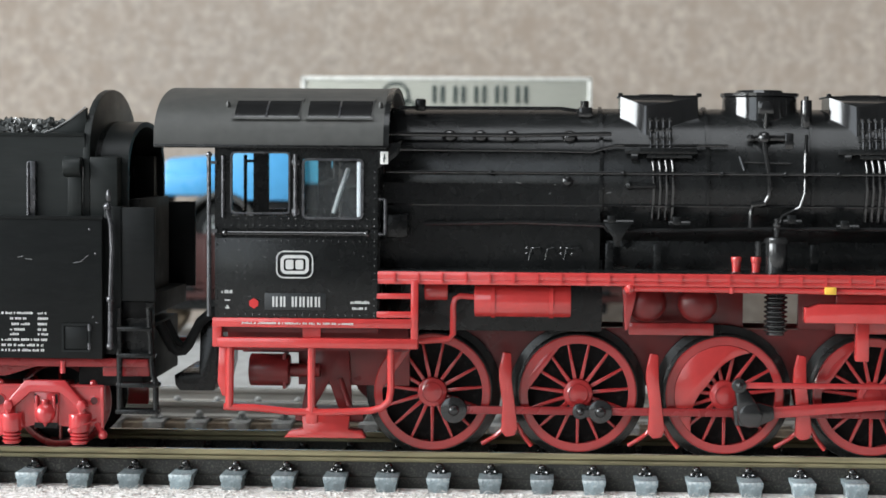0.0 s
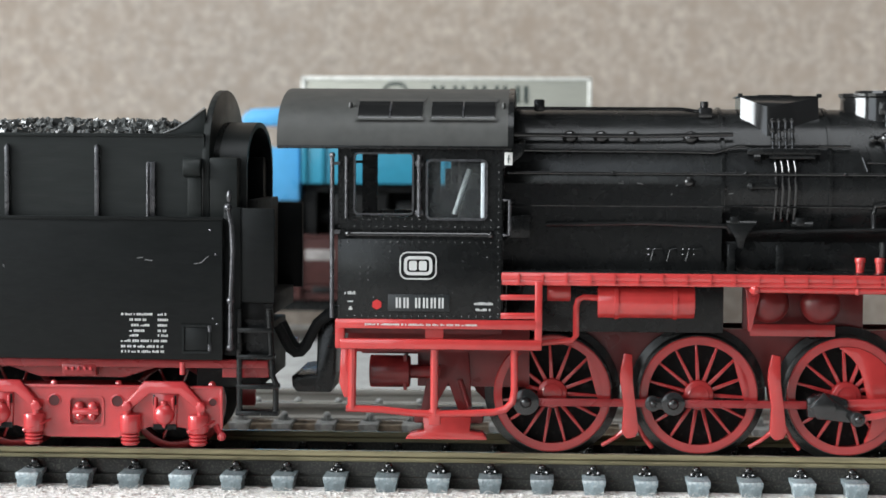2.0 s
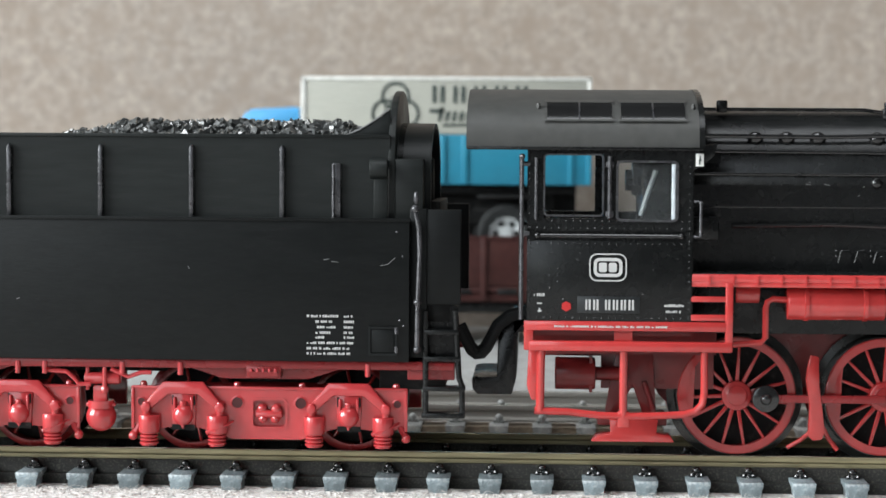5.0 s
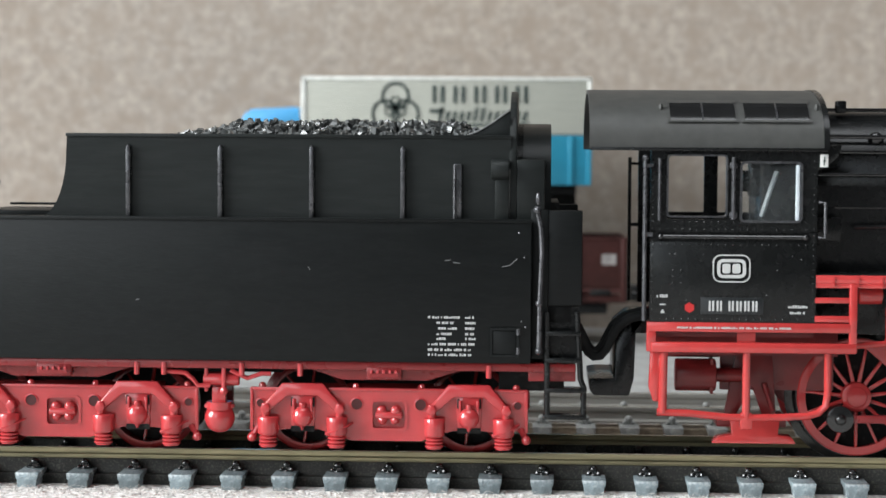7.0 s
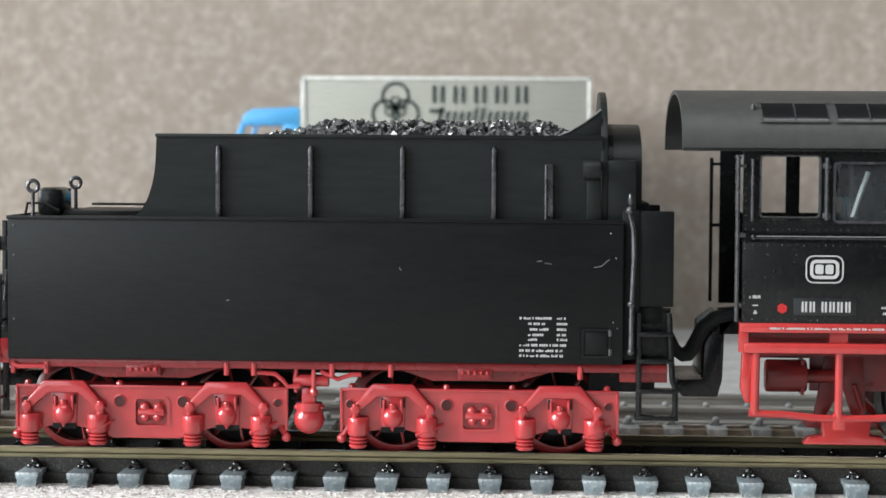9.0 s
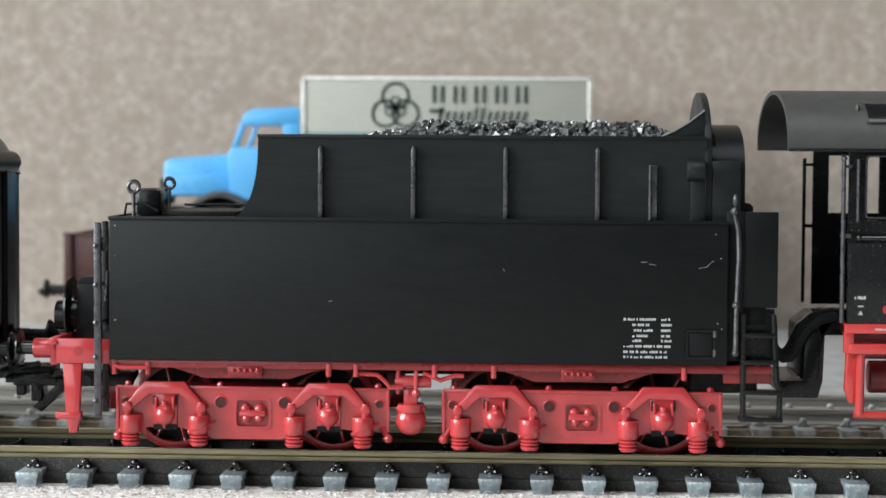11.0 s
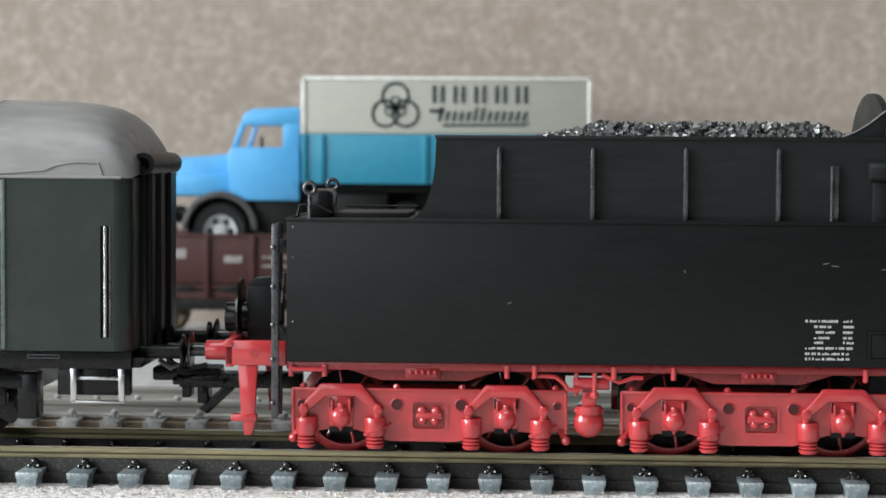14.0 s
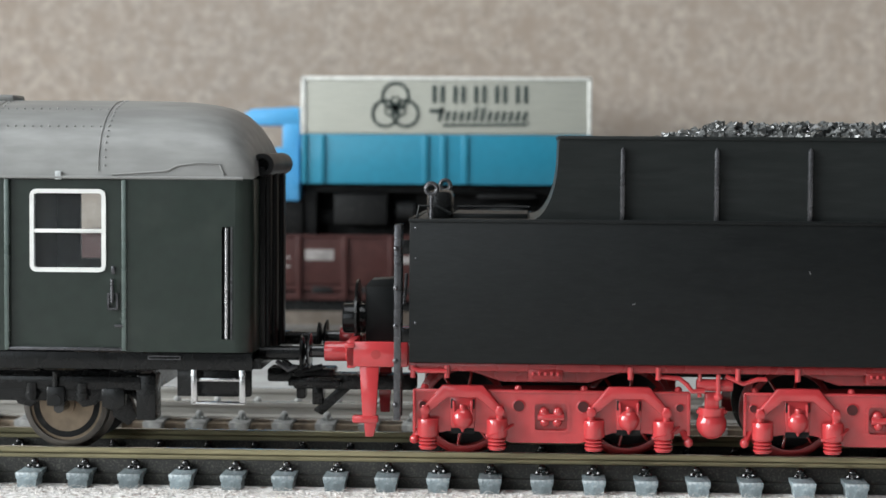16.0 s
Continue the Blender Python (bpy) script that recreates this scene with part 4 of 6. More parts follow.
for path in (((-47.4, 29.2), (-46.4, 29.4), (-45.9, 29.9), (-45.5, 30.2)), ((-53.6, 29.7), (-52.7, 29.6)), ((-54.6, 29.9), (-53.9, 30.0)), ((-93.9, 24.6), (-93.5, 24.7)), ((-71.9, 29.0), (-71.7, 28.6))):
    sc.tube([(x, -17.02, z) for x, z in path], 0.05, 5)
part("scratches", sc, SCUFF, tank, "pale scuffs in the paint")

curve = [(-106.9, 35.0)] + [(-103.3 - 3.6 * (1 - math.sin(radians(a))), 35.0 + 8.5 * (1 - math.cos(radians(a)))) for a in range(10, 91, 10)] + [(-103.2, 45.5)]
bunker = part("coal_bunker", Build().extrude(curve + [(-46.4, 45.7), (-46.4, 35.0)], "y", -15.0, -14.2).extrude(curve + [(-46.4, 45.7), (-46.4, 35.0)], "y", 14.2, 15.0)
              .extrude(curve + [(x + 0.9, z) for x, z in curve[::-1]], "y", -14.2, 14.2).box(-102.6, -46.4, -14.2, 14.2, 35, 43.6), BUNKERBLACK, tender, "matt black coal bunker with upright ribs")
part("bunker_lip", Build().box(-103.3, -46.4, -15.2, -14.1, 45.3, 45.75, 0.08).box(-103.3, -46.4, 14.1, 15.2, 45.3, 45.75, 0.08).box(-103.4, -102.4, -15, 15, 45.3, 45.75, 0.08), BUNKERBLACK, bunker)
# ribs get the lighter metal for the light that catches them
for x in (-95.2, -83.4, -71.7, -60.1):
    part("rib", Build().extrude([(x - 0.28, 35.1), (x + 0.28, 35.1), (x + 0.28, 43.9), (x, 44.4), (x - 0.28, 43.9)], "y", -15.75, -14.9, 0.12), GUNMETAL, bunker)
part("rib", Build().box(-53.6, -52.6, -15.7, -14.9, 35.1, 42.1, 0.12).cyl((-53.5, -15.8, 35.2), (-53.5, -15.8, 42.0), 0.2, 8), GUNMETAL, bunker)
part("filler_box", Build().cyl((-48.9, -15.6, 41.4), (-46.6, -15.6, 41.4), 1.3, 14, bevel=0.2).box(-48.4, -46.6, -15.8, -14.9, 35.1, 41.2, 0.15), BUNKERBLACK, bunker)
# coal
rnd = random.Random(11)
b = Build()
cv, cf = [], []
CUBE = [(x, y, z) for x in (-0.5, 0.5) for y in (-0.5, 0.5) for z in (-0.5, 0.5)]
FACES = [(0, 1, 3), (0, 3, 2), (4, 6, 7), (4, 7, 5), (0, 4, 5), (0, 5, 1), (2, 3, 7), (2, 7, 6), (0, 2, 6), (0, 6, 4), (1, 5, 7), (1, 7, 3)]
for k in range(2300):
    x = rnd.uniform(-91, -49.5)
    y = rnd.uniform(-13.6, 13.6)
    edge = min(1.0, (x + 91.5) / 9.0, (-49.0 - x) / 4.0)
    top = 44.75 + 2.3 * max(edge, 0) * (1 - (y / 15.5) ** 2) + 0.35 * math.sin(x * 0.9) * math.sin(y * 0.7)
    s = rnd.uniform(0.4, 0.88)
    m = Matrix.Translation((x, y, top + rnd.uniform(-0.6, 0.35))) @ Euler((rnd.uniform(0, 6), rnd.uniform(0, 6), rnd.uniform(0, 6))).to_matrix().to_4x4() @ Matrix.Diagonal((s * rnd.uniform(0.7, 1.4), s * rnd.uniform(0.6, 1.0), s * rnd.uniform(0.5, 0.9), 1))
    base = len(cv)
    for c in CUBE:
        v = m @ Vector(c)
        cv.append(v + Vector((rnd.uniform(-0.16, 0.16), rnd.uniform(-0.16, 0.16), rnd.uniform(-0.16, 0.16))))
    cf += [tuple(base + i for i in f) for f in FACES]
vs = [b.bm.verts.new(v) for v in cv]
for f in cf:
    b.bm.faces.new([vs[i] for i in f])
coal = part("coal", b, COAL, tender, "heap of shiny broken coal", smooth=False)
tagged(coal, kind="stuff")
part("coal_bed", Build().box(-92, -48, -14, 14, 43.5, 44.9, 0.3), COAL, tender)


def half_arch(w, z_base, z_mid, z_top, n=20):
    pts = [(-w, z_base), (-w, z_mid)]
    for k in range(1, n):
        a = math.pi * k / n
        pts.append((-w * math.cos(a), z_mid + (z_top - z_mid) * math.sin(a) ** 0.8))
    return pts + [(w, z_mid), (w, z_base)]


shield = part("front_shield", Build().extrude(half_arch(15.2, 35.0, 41.5, 51.7), "x", -46.6, -45.7, 0.1), BUNKERBLACK, tender, "rounded black end shield")
part("gusset", Build().extrude([(-52.0, 45.6), (-46.5, 45.6), (-46.5, 49.0), (-48.6, 47.4), (-50.4, 46.3)], "y", -13.4, -12.6, 0.08), BUNKERBLACK, shield)
part("worn_edge", Build().tube([(-52.0, -13.5, 45.75), (-50.4, -13.5, 46.4), (-48.6, -13.5, 47.5), (-46.6, -13.5, 49.1)], 0.11, 6), SCUFF, shield, "pale edge of wear and painted rim light")
# this pale line also paints the light on the shield's rim
part("worn_edge", Build().tube([(-46.6, -15.25, 35.3), (-46.6, -15.25, 38.4), (-46.55, -15.2, 41.4)], 0.09, 6), SCUFF, shield, "pale edge of wear and painted rim light")
arch2 = half_arch(12.6, 35.0, 40.5, 47.4)
part("hood", Build().extrude(arch2 + [(y * 0.93, z - 0.7 if z > 36 else z) for y, z in arch2][::-1], "x", -45.7, -41.3), BUNKERBLACK, tender, "arched black hood behind the shield")
part("hood_back", Build().extrude(arch2, "x", -45.6, -44.9), BLACK, tender)
part("side_locker", Build().box(-45.7, -42.1, -15.2, -9, 35.0, 42.7, 0.2).box(-45.7, -42.1, 9, 15.2, 35.0, 42.7, 0.2), BUNKERBLACK, tender)
part("front_wall", Build().box(-43.8, -41.6, -15.5, 15.5, 17.4, 36.4, 0.15), TANKBLACK, tender)
part("locker_plate", Build().box(-41.8, -37.3, -15.3, -14.6, 24.2, 36.3, 0.15), TANKBLACK, tender)
part("locker_plate", Build().box(-41.8, -37.3, 14.6, 15.3, 24.2, 36.3, 0.15), TANKBLACK, tender)
part("cab_shelf", Build().box(-41.8, -38.6, -14.6, 14.6, 22.0, 24.6, 0.1).box(-41.8, -40.2, -10, 10, 24, 37.2, 0.15), WEB, tender)
rail = part("grab_rail", Build().tube([(-42.7, -17.0, 18.6), (-42.6, -17.1, 24.5), (-42.4, -17.1, 31), (-42.5, -17.1, 34), (-43.0, -17.0, 36.3)], 0.32, 8).ball((-43.0, -17, 36.4), 0.55, 10).ball((-42.7, -17.05, 24.6), 0.5, 10).ball((-42.7, -17, 18.6), 0.5, 10).ball((-42.9, -16.9, 37.8), 0.45, 10, (0.8, 0.8, 1.8)), GUNMETAL, tender, "worn wire grab rail")
steps = part("entry_steps", Build().tube([(-41.7, -16.4, 23.5), (-41.6, -16.4, 10.2)], 0.38, 8).tube([(-37.9, -16.2, 23.5), (-37.4, -16.2, 15), (-37.0, -16.2, 14), (-37.0, -16.2, 10.0)], 0.38, 8), BLACK, tender, "black plastic entry steps")
for x0, x1, z in ((-42.1, -36.6, 10.2), (-42.0, -36.6, 13.6), (-41.9, -37.2, 17.4), (-41.9, -37.4, 20.8)):
    part("step", Build().box(x0, x1, -16.9, -14.6, z - 0.3, z + 0.3, 0.12), BLACK, steps)
part("step_back", Build().box(-41.6, -37.6, -14.5, -13.8, 17.5, 24.0), BLACK, steps)
# black block added to keep bright ground from showing through
part("front_underframe", Build().box(-47.8, -39.4, -12.5, 12.5, 13.0, 20.5, 0.2), WEB, tender)
# red underframe
sill = part("underframe", Build().box(-122.1, -38.0, -16.2, -13.5, 15.85, 16.93, 0.15).box(-44, -38.0, -15.5, -13.5, 14.6, 16.9, 0.1).box(-122.1, -38, 13.5, 16.4, 15.9, 16.93).box(-121, -40, -13.5, 13.5, 15.8, 16.93), UNDERRED, tender, "raspberry red plastic underframe")
for cx in (-104.7, -62.3):
    part("bolster", Build().extrude([(cx - 10.5, 16.0), (cx + 10.5, 16.0), (cx + 5.5, 14.4), (cx - 5.5, 14.4)], "y", -14.6, -12, 0.1).box(cx - 2.2, cx + 2.2, -16.3, -14.4, 14.7, 16.2, 0.12).box(cx - 1.8, cx + 1.8, -16.5, -16.2, 15.0, 15.5), UNDERRED, sill)
    for k in range(5):
        part("tooth", Build().box(cx - 1.75 + k * 0.78, cx - 1.4 + k * 0.78, -16.6, -16.2, 15.45, 15.9, 0.06), BOGIERED, sill)
for x in (-121.5, -117.2, -94.0, -90.5, -80.5, -73.0, -49):
    part("bracket", Build().cyl((x, -16.2, 15.0), (x, -16.2, 16.6), 0.35, 8), BOGIERED, sill)
part("brake_pipe", Build().tube([(-121.6, -16.4, 16.2), (-120.8, -16.5, 15.9), (-117.2, -16.5, 15.9)], 0.3, 8), BOGIERED, sill)
part("brake_pipe", Build().tube([(-90.5, -15.8, 15.4), (-87.8, -15.8, 15.2), (-86.8, -15.8, 14.4), (-86.2, -15.8, 13.6), (-84.6, -15.8, 13.6)], 0.3, 8), BOGIERED, sill)
part("brake_pipe", Build().tube([(-82.0, -15.8, 15.6), (-79.8, -15.8, 14.6), (-78, -15.8, 15.2), (-76.8, -15.8, 15.2)], 0.3, 8), BOGIERED, sill)
cylr = part("brake_cylinder", Build().cyl((-85.6, -14.8, 14.3), (-81.0, -14.8, 14.3), 0.8, 14, bevel=0.15).box(-84.5, -82.7, -15.2, -14, 11.0, 13.4, 0.2).box(-85.5, -81.7, -15.0, -13.8, 10.6, 11.1, 0.12).cyl((-82.9, -15.6, 13.2), (-82.9, -15.6, 17.0), 0.3, 8).cyl((-85.2, -15.2, 12.8), (-85.2, -15.2, 16.4), 0.26, 8).ball((-82.9, -15.6, 12.9), 0.55, 8).ball((-83.6, -14.4, 9.3), 1.95, 18, (1, 0.9, 1)).cyl((-83.6, -14.4, 10.4), (-83.6, -14.4, 11.4), 1.7, 14), BOGIERED, tender, "red brake cylinder with round air vessel")


def bogie(x0, x1, axles, zt):
    """Bogie with cast side frame, springs, axleboxes and turning wheels."""
    bg = part("bogie", Build().box(x0 + 6, x1 - 6, -12.5, 12.5, 11.6, 13.0, 0.2), BOGIERED, tender, "raspberry red cast bogie", at=((x0 + x1) / 2, 0, 10))
    cx = (x0 + x1) / 2
    b = Build().extrude([(x0 + 0.2, 13.2), (cx - 2.1, 13.2), (cx - 2.1, 6.6), (axles[0] + 6.2, 6.6), (axles[0] + 2, 8.0), (axles[0] - 2, 8.0), (x0 + 2.6, 7.6), (x0 + 0.2, 8.6)], "y", -14.6, -13.6)
    b.extrude([(cx + 2.1, 13.2), (x1 - 0.2, 13.2), (x1 - 0.2, 8.6), (x1 - 2.6, 7.6), (axles[1] + 2, 8.0), (axles[1] - 2, 8.0), (axles[1] - 6.2, 6.6), (cx + 2.1, 6.6)], "y", -14.6, -13.6)
    b.box(cx - 2.1, cx + 2.1, -14.6, -13.6, 11.7, 13.2).box(cx - 2.1, cx + 2.1, -14.6, -13.6, 6.6, 8.2)
    part("side_frame", b, BOGIERED, bg)
    part("far_side_frame", Build().box(x0, x1, 13.6, 14.6, 7.2, 13.2, 0.2), BOGIERED, bg)
    part("frame_edge", Build().box(x0 + 0.2, x1 - 0.2, -14.9, -14.4, 13.0, 13.4, 0.08).box(x0 + 0.1, x0 + 0.5, -14.9, -14.4, 7.8, 13.3, 0.08).box(x1 - 0.5, x1 - 0.1, -14.9, -14.4, 7.8, 13.3, 0.08), BOGIERED, bg)
    cx = (x0 + x1) / 2
    part("spring_window", ring_frame(Build(), cx - 2.4, cx + 2.4, 7.9, 12.0, 0.8, 0.34, -14.75, -14.4), BOGIERED, bg)
    part("window_back", Build().extrude(rounded(cx - 2.15, cx + 2.15, 8.1, 11.8, 0.5), "y", -13.95, -13.75), BOGIERED, bg)
    part("coil_spring", Build().ball((cx - 0.9, -14.5, 10.5), 0.68, 10, (1, 0.8, 1.0)).ball((cx + 0.9, -14.6, 10.5), 0.68, 10, (1, 0.8, 1.0)).ball((cx - 0.8, -14.6, 9.3), 0.62, 10).ball((cx + 0.8, -14.6, 9.3), 0.62, 10).cyl((cx - 1.7, -14.7, 9.9), (cx + 1.7, -14.7, 9.9), 0.5, 10, bevel=0.15), BOGIERED, bg)
    for x in (cx - 4.1, cx + 4.1, x0 + 1.4, x1 - 1.4):
        r = 0.72 if abs(x - cx) < 6 else 0.5
        part("hole_rim", Build().lathe([(r, -14.75), (r + 0.18, -14.7), (r + 0.18, -14.5), (r, -14.5)], (x, 0, 11.3), "y", 18), BOGIERED, bg)
        # a solid dark disc gives the opening its shade
        part("hole", Build().cyl((x, -14.64, 11.3), (x, -14.5, 11.3), r * 0.96, 16), HOLESHADE, bg, "dark red disc for the shade of a round opening")
    for x in (cx - 4.2, cx + 4.2, x0 + 1.6, x1 - 1.6):
        part("lug", Build().ball((x, -14.2, 13.5), 0.5, 8), BOGIERED, bg)
    for x in (x0 + 0.3, x1 - 0.3):
        part("end_stop", Build().ball((x, -14.6, 6.9), 0.62, 10).cyl((x, -14.5, 7.0), (x + (0.8 if x < cx else -0.8), -14.3, 8.4), 0.45, 8), BOGIERED, bg)
    for x in axles:
        part("strap", Build().tube([(x + 3.2, -16.3, 7.7), (x + 4.4, -16.6, 8.0), (x + 5.6, -16.1, 8.5), (x + 6.4, -14.8, 8.9)], 0.15, 6), BOGIERED, bg)
        for sx in (-4.75, 4.75):
            part("spring_link", Build().cyl((x + sx, -15.4, 9.3), (x + sx, -15.4, 11.4), 0.5, 10, bevel=0.1).cyl((x + sx, -16.0, 10.7), (x + sx, -15.2, 10.7), 0.62, 12, bevel=0.12), BOGIERED, bg)
        ax = part("axlebox", Build().extrude([(x - 1.7, 12.5), (x - 1.5, 8.1), (x + 1.5, 8.1), (x + 1.7, 12.5)], "y", -15.0, -14.4, 0.15).ball((x, -15.3, 9.7), 1.35, 16, (1, 0.8, 1)).cyl((x, -15.9, 9.7), (x, -15.5, 9.7), 0.4, 10).box(x - 1.3, x - 0.95, -15.5, -14.9, 9.2, 12.0, 0.1).box(x + 0.95, x + 1.3, -15.5, -14.9, 9.2, 12.0, 0.1).cyl((x, -15.4, 10.6), (x, -15.4, 11.5), 0.45, 10, bevel=0.1).cyl((x, -15.4, 8.0), (x, -15.4, 8.8), 0.12, 10, 0.5), BOGIERED, bg)
        # small black boxes painted for the shade in the axlebox's gaps
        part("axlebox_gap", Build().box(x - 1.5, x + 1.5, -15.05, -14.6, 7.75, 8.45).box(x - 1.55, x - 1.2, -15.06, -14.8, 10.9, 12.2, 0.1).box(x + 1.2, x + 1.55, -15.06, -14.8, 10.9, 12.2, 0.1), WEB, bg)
        part("equaliser", Build().extrude([(x - 2.6, 14.0), (x + 2.6, 14.0), (x + 5.2, 10.9), (x + 4.6, 10.1), (x + 1.9, 12.4), (x - 1.9, 12.4), (x - 4.6, 10.1), (x - 5.2, 10.9)], "y", -15.5, -14.6, 0.2).cyl((x - 4.8, -15.7, 10.6), (x - 4.8, -14.6, 10.6), 0.6, 12).cyl((x + 4.8, -15.7, 10.6), (x + 4.8, -14.6, 10.6), 0.6, 12), BOGIERED, bg)
        for sx in (-4.4, 4.4):
            part("spring", Build().cyl((x + sx, -15.3, 7.5), (x + sx, -15.3, 9.7), 1.35, 18, bevel=0.14).lathe([p for k in range(4) for p in ((0.9, 5.9 + k * 0.45), (1.2, 6.05 + k * 0.45), (1.2, 6.2 + k * 0.45), (0.9, 6.35 + k * 0.45))], (x + sx, -15.3, 0), "z", 18, closed=False).cyl((x + sx, -15.3, 5.8), (x + sx, -15.3, 6.2), 1.0, 14), BOGIERED, bg)
        part("brace", Build().tube([(x + 3.0, -15.2, 7.4), (x + 5.6, -15.4, 8.6)], 0.3, 8).tube([(x - 5.6, -15.4, 7.6), (x - 3.0, -15.2, 8.2)], 0.25, 8), BOGIERED, bg)
        wheels.append(rail_wheel(bg, x, 5.7, WHEELRED))
    return bg


def rail_wheel(parent, x, r, face):
    """Small wheelset turned about its axle."""
    z = 4.4 + r
    w = part("wheelset", Build().lathe([(r * 0.87, -8.3), (r * 0.92, -8.3), (r * 0.96, -8.2), (r, -8.1), (r + 0.02, -6.0), (r + 0.75, -5.7), (r + 0.75, -5.2), (r * 0.87, -5.2)], (x, 0, z), "y", 44), WHEELGREY if face is STEEL else UNDERRED, parent, at=(x, 0, z))
    part("disc", Build().cyl((x, -7.7, z), (x, -6.6, z), r * 0.89, 32).cyl((x, -8.6, z), (x, -6.5, z), 1.2, 16) if face is STEEL else Build().cyl((x, -7.7, z), (x, -6.6, z), 1.6, 16), face, w)
    if face is STEEL:
        # thin black ring laid on the disc
        part("groove", Build().lathe([(r * 0.66, -7.8), (r * 0.8, -7.8), (r * 0.8, -7.6), (r * 0.66, -7.6)], (x, 0, z), "y", 36), WEB, w, "black ring round the disc")
    if face is not STEEL:
        for k in range(8):
            a = k * math.tau / 8
            part("spoke", Build().tube([(x + 1.4 * math.cos(a), -7.3, z + 1.4 * math.sin(a)), (x + r * 0.89 * math.cos(a), -7.3, z + r * 0.89 * math.sin(a))], 0.22, 6), face, w)
        # same black disc for the shade between these spokes
        part("backing", Build().cyl((x, -6.2, z), (x, -5.8, z), r * 0.86, 24), WEB, w)
    part("axle", Build().cyl((x, -12, z), (x, 12, z), 0.7, 10), ROD, w)
    part("far_wheel", Build().lathe([(r * 0.6, 7.9), (r, 8.1), (r, 6.0), (r + 0.75, 5.7), (r + 0.75, 5.2), (r * 0.6, 5.2)], (x, 0, z), "y", 32), TYRE, w)
    return (w, r)


wheels = []
bogie(-121.7, -86.2, (-115.2, -94.1), 13.4)
bogie(-79.7, -43.9, (-72.8, -51.5), 13.4)
part("bogie_pivot", Build().box(-112, -98, -6, 6, 9, 16).box(-69, -56, -6, 6, 9, 16).box(-118, -46, -7, 7, 14.4, 16), WEB, tender)

# rear of the tender
beam = part("buffer_beam", Build().box(-130.0, -122.2, -15.6, -14.8, 16.2, 19.4, 0.15).box(-130.0, -129.0, -15.6, 15.6, 16.0, 19.5, 0.15).box(-128, -122, -14, 14, 16.4, 18.8).box(-130.3, -129.0, -15.9, -15.2, 18.6, 19.2, 0.1), BOGIERED, tender, "red buffer beam")
# deeper red disc stands for the shade inside the beam's opening
part("beam_hole", Build().cyl((-126.3, -15.66, 17.8), (-126.3, -15.5, 17.8), 0.62, 16), WHEELRED, beam)
part("rail_guard", Build().extrude([(-128.4, 16.2), (-125.9, 16.2), (-126.3, 9.5), (-126.2, 8.9), (-126.6, 7.2), (-127.6, 7.2), (-127.8, 8.9), (-128.0, 9.5)], "y", -15.4, -14.4, 0.12).box(-129.3, -126.0, -15.6, -14.2, 9.0, 9.9, 0.15), BOGIERED, beam)
part("rail_guard", Build().extrude([(-128.4, 16.2), (-125.9, 16.2), (-126.3, 7.2), (-127.6, 7.2)], "y", 8.4, 9.4, 0.12), BOGIERED, beam)
for y in (-10.1, 10.1):
    bf = part("buffer", Build().cyl((-133.4, y, 17.6), (-130.2, y, 17.6), 1.3, 22, bevel=0.12).cyl((-130.6, y, 17.6), (-129.7, y, 17.6), 1.3, 22, 1.9), BOGIERED, tender, "red buffer with black head")
    part("buffer_head", Build().cyl((-135.3, y, 17.6), (-133.0, y, 17.6), 0.85, 16).lathe([(0, -136.0), (1.6, -135.7), (2.35, -135.4), (2.4, -135.2), (0, -135.0)], (0, y, 17.6), "x", 28, closed=False), ROD, bf)
lad = part("ladder", Build().box(-123.9, -123.0, -17.3, -16.6, 9.6, 34.4, 0.12), GUNMETAL, tender, "narrow worn black ladder")
part("ladder_stile", Build().box(-123.9, -123.1, -12.6, -12.0, 9.6, 34.4, 0.1), BLACK, lad)
for z in (11.6, 17.2, 21.6, 26.4, 31.4):
    part("rung", Build().tube([(-123.5, -17.3, z), (-123.5, -12.0, z)], 0.25, 8).ball((-123.7, -17.3, z), 0.35, 8), GUNMETAL, lad)
for z in (20.4, 31.6):
    part("ladder_bracket", Build().box(-123.2, -121.8, -16.9, -16.2, z - 0.9, z + 0.9, 0.08), BLACK, lad)
part("brake_lever", Build().tube([(-122.7, -15.8, 24.3), (-122.4, -15.8, 28.2)], 0.22, 8), GUNMETAL, tender)
lan = part("lantern", Build().box(-128.3, -124.0, -8.0, -3.0, 17.8, 26.0, 0.2).extrude([(-128.4, 25.9), (-124, 25.9), (-124.6, 27.0), (-127.6, 26.8)], "y", -8, -3, 0.1), TANKBLACK, tender, "black rear lantern on a box")
part("lantern_glass", Build().cyl((-131.4, -6, 21.6), (-128.2, -6, 21.6), 2.0, 24, bevel=0.25), BLACK, lan)
part("lantern_disc", Build().lathe([(1.8, -129.5), (4.3, -129.6), (4.4, -129.3), (1.8, -129.1)], (0, -6, 22.4), "x", 32), BLACK, lan)
for x, y, z in ((-119.4, -14.2, 38.9), (-118.6, 6.0, 39.0)):
    part("lifting_ring", Build().lathe([(0.7 + 0.28 * math.cos(k * math.tau / 8), 0.28 * math.sin(k * math.tau / 8)) for k in range(8)], (x, y, z), "y", 20).cyl((x, y, 34.8), (x, y, z - 0.8), 0.26, 8), GUNMETAL, tender)
part("tool_bracket", Build().box(-120.3, -117, -9, -2.5, 34.9, 38.6, 0.8).cyl((-118, -3, 34.8), (-118, -3, 38.4), 0.9, 12), BLACK, tender)
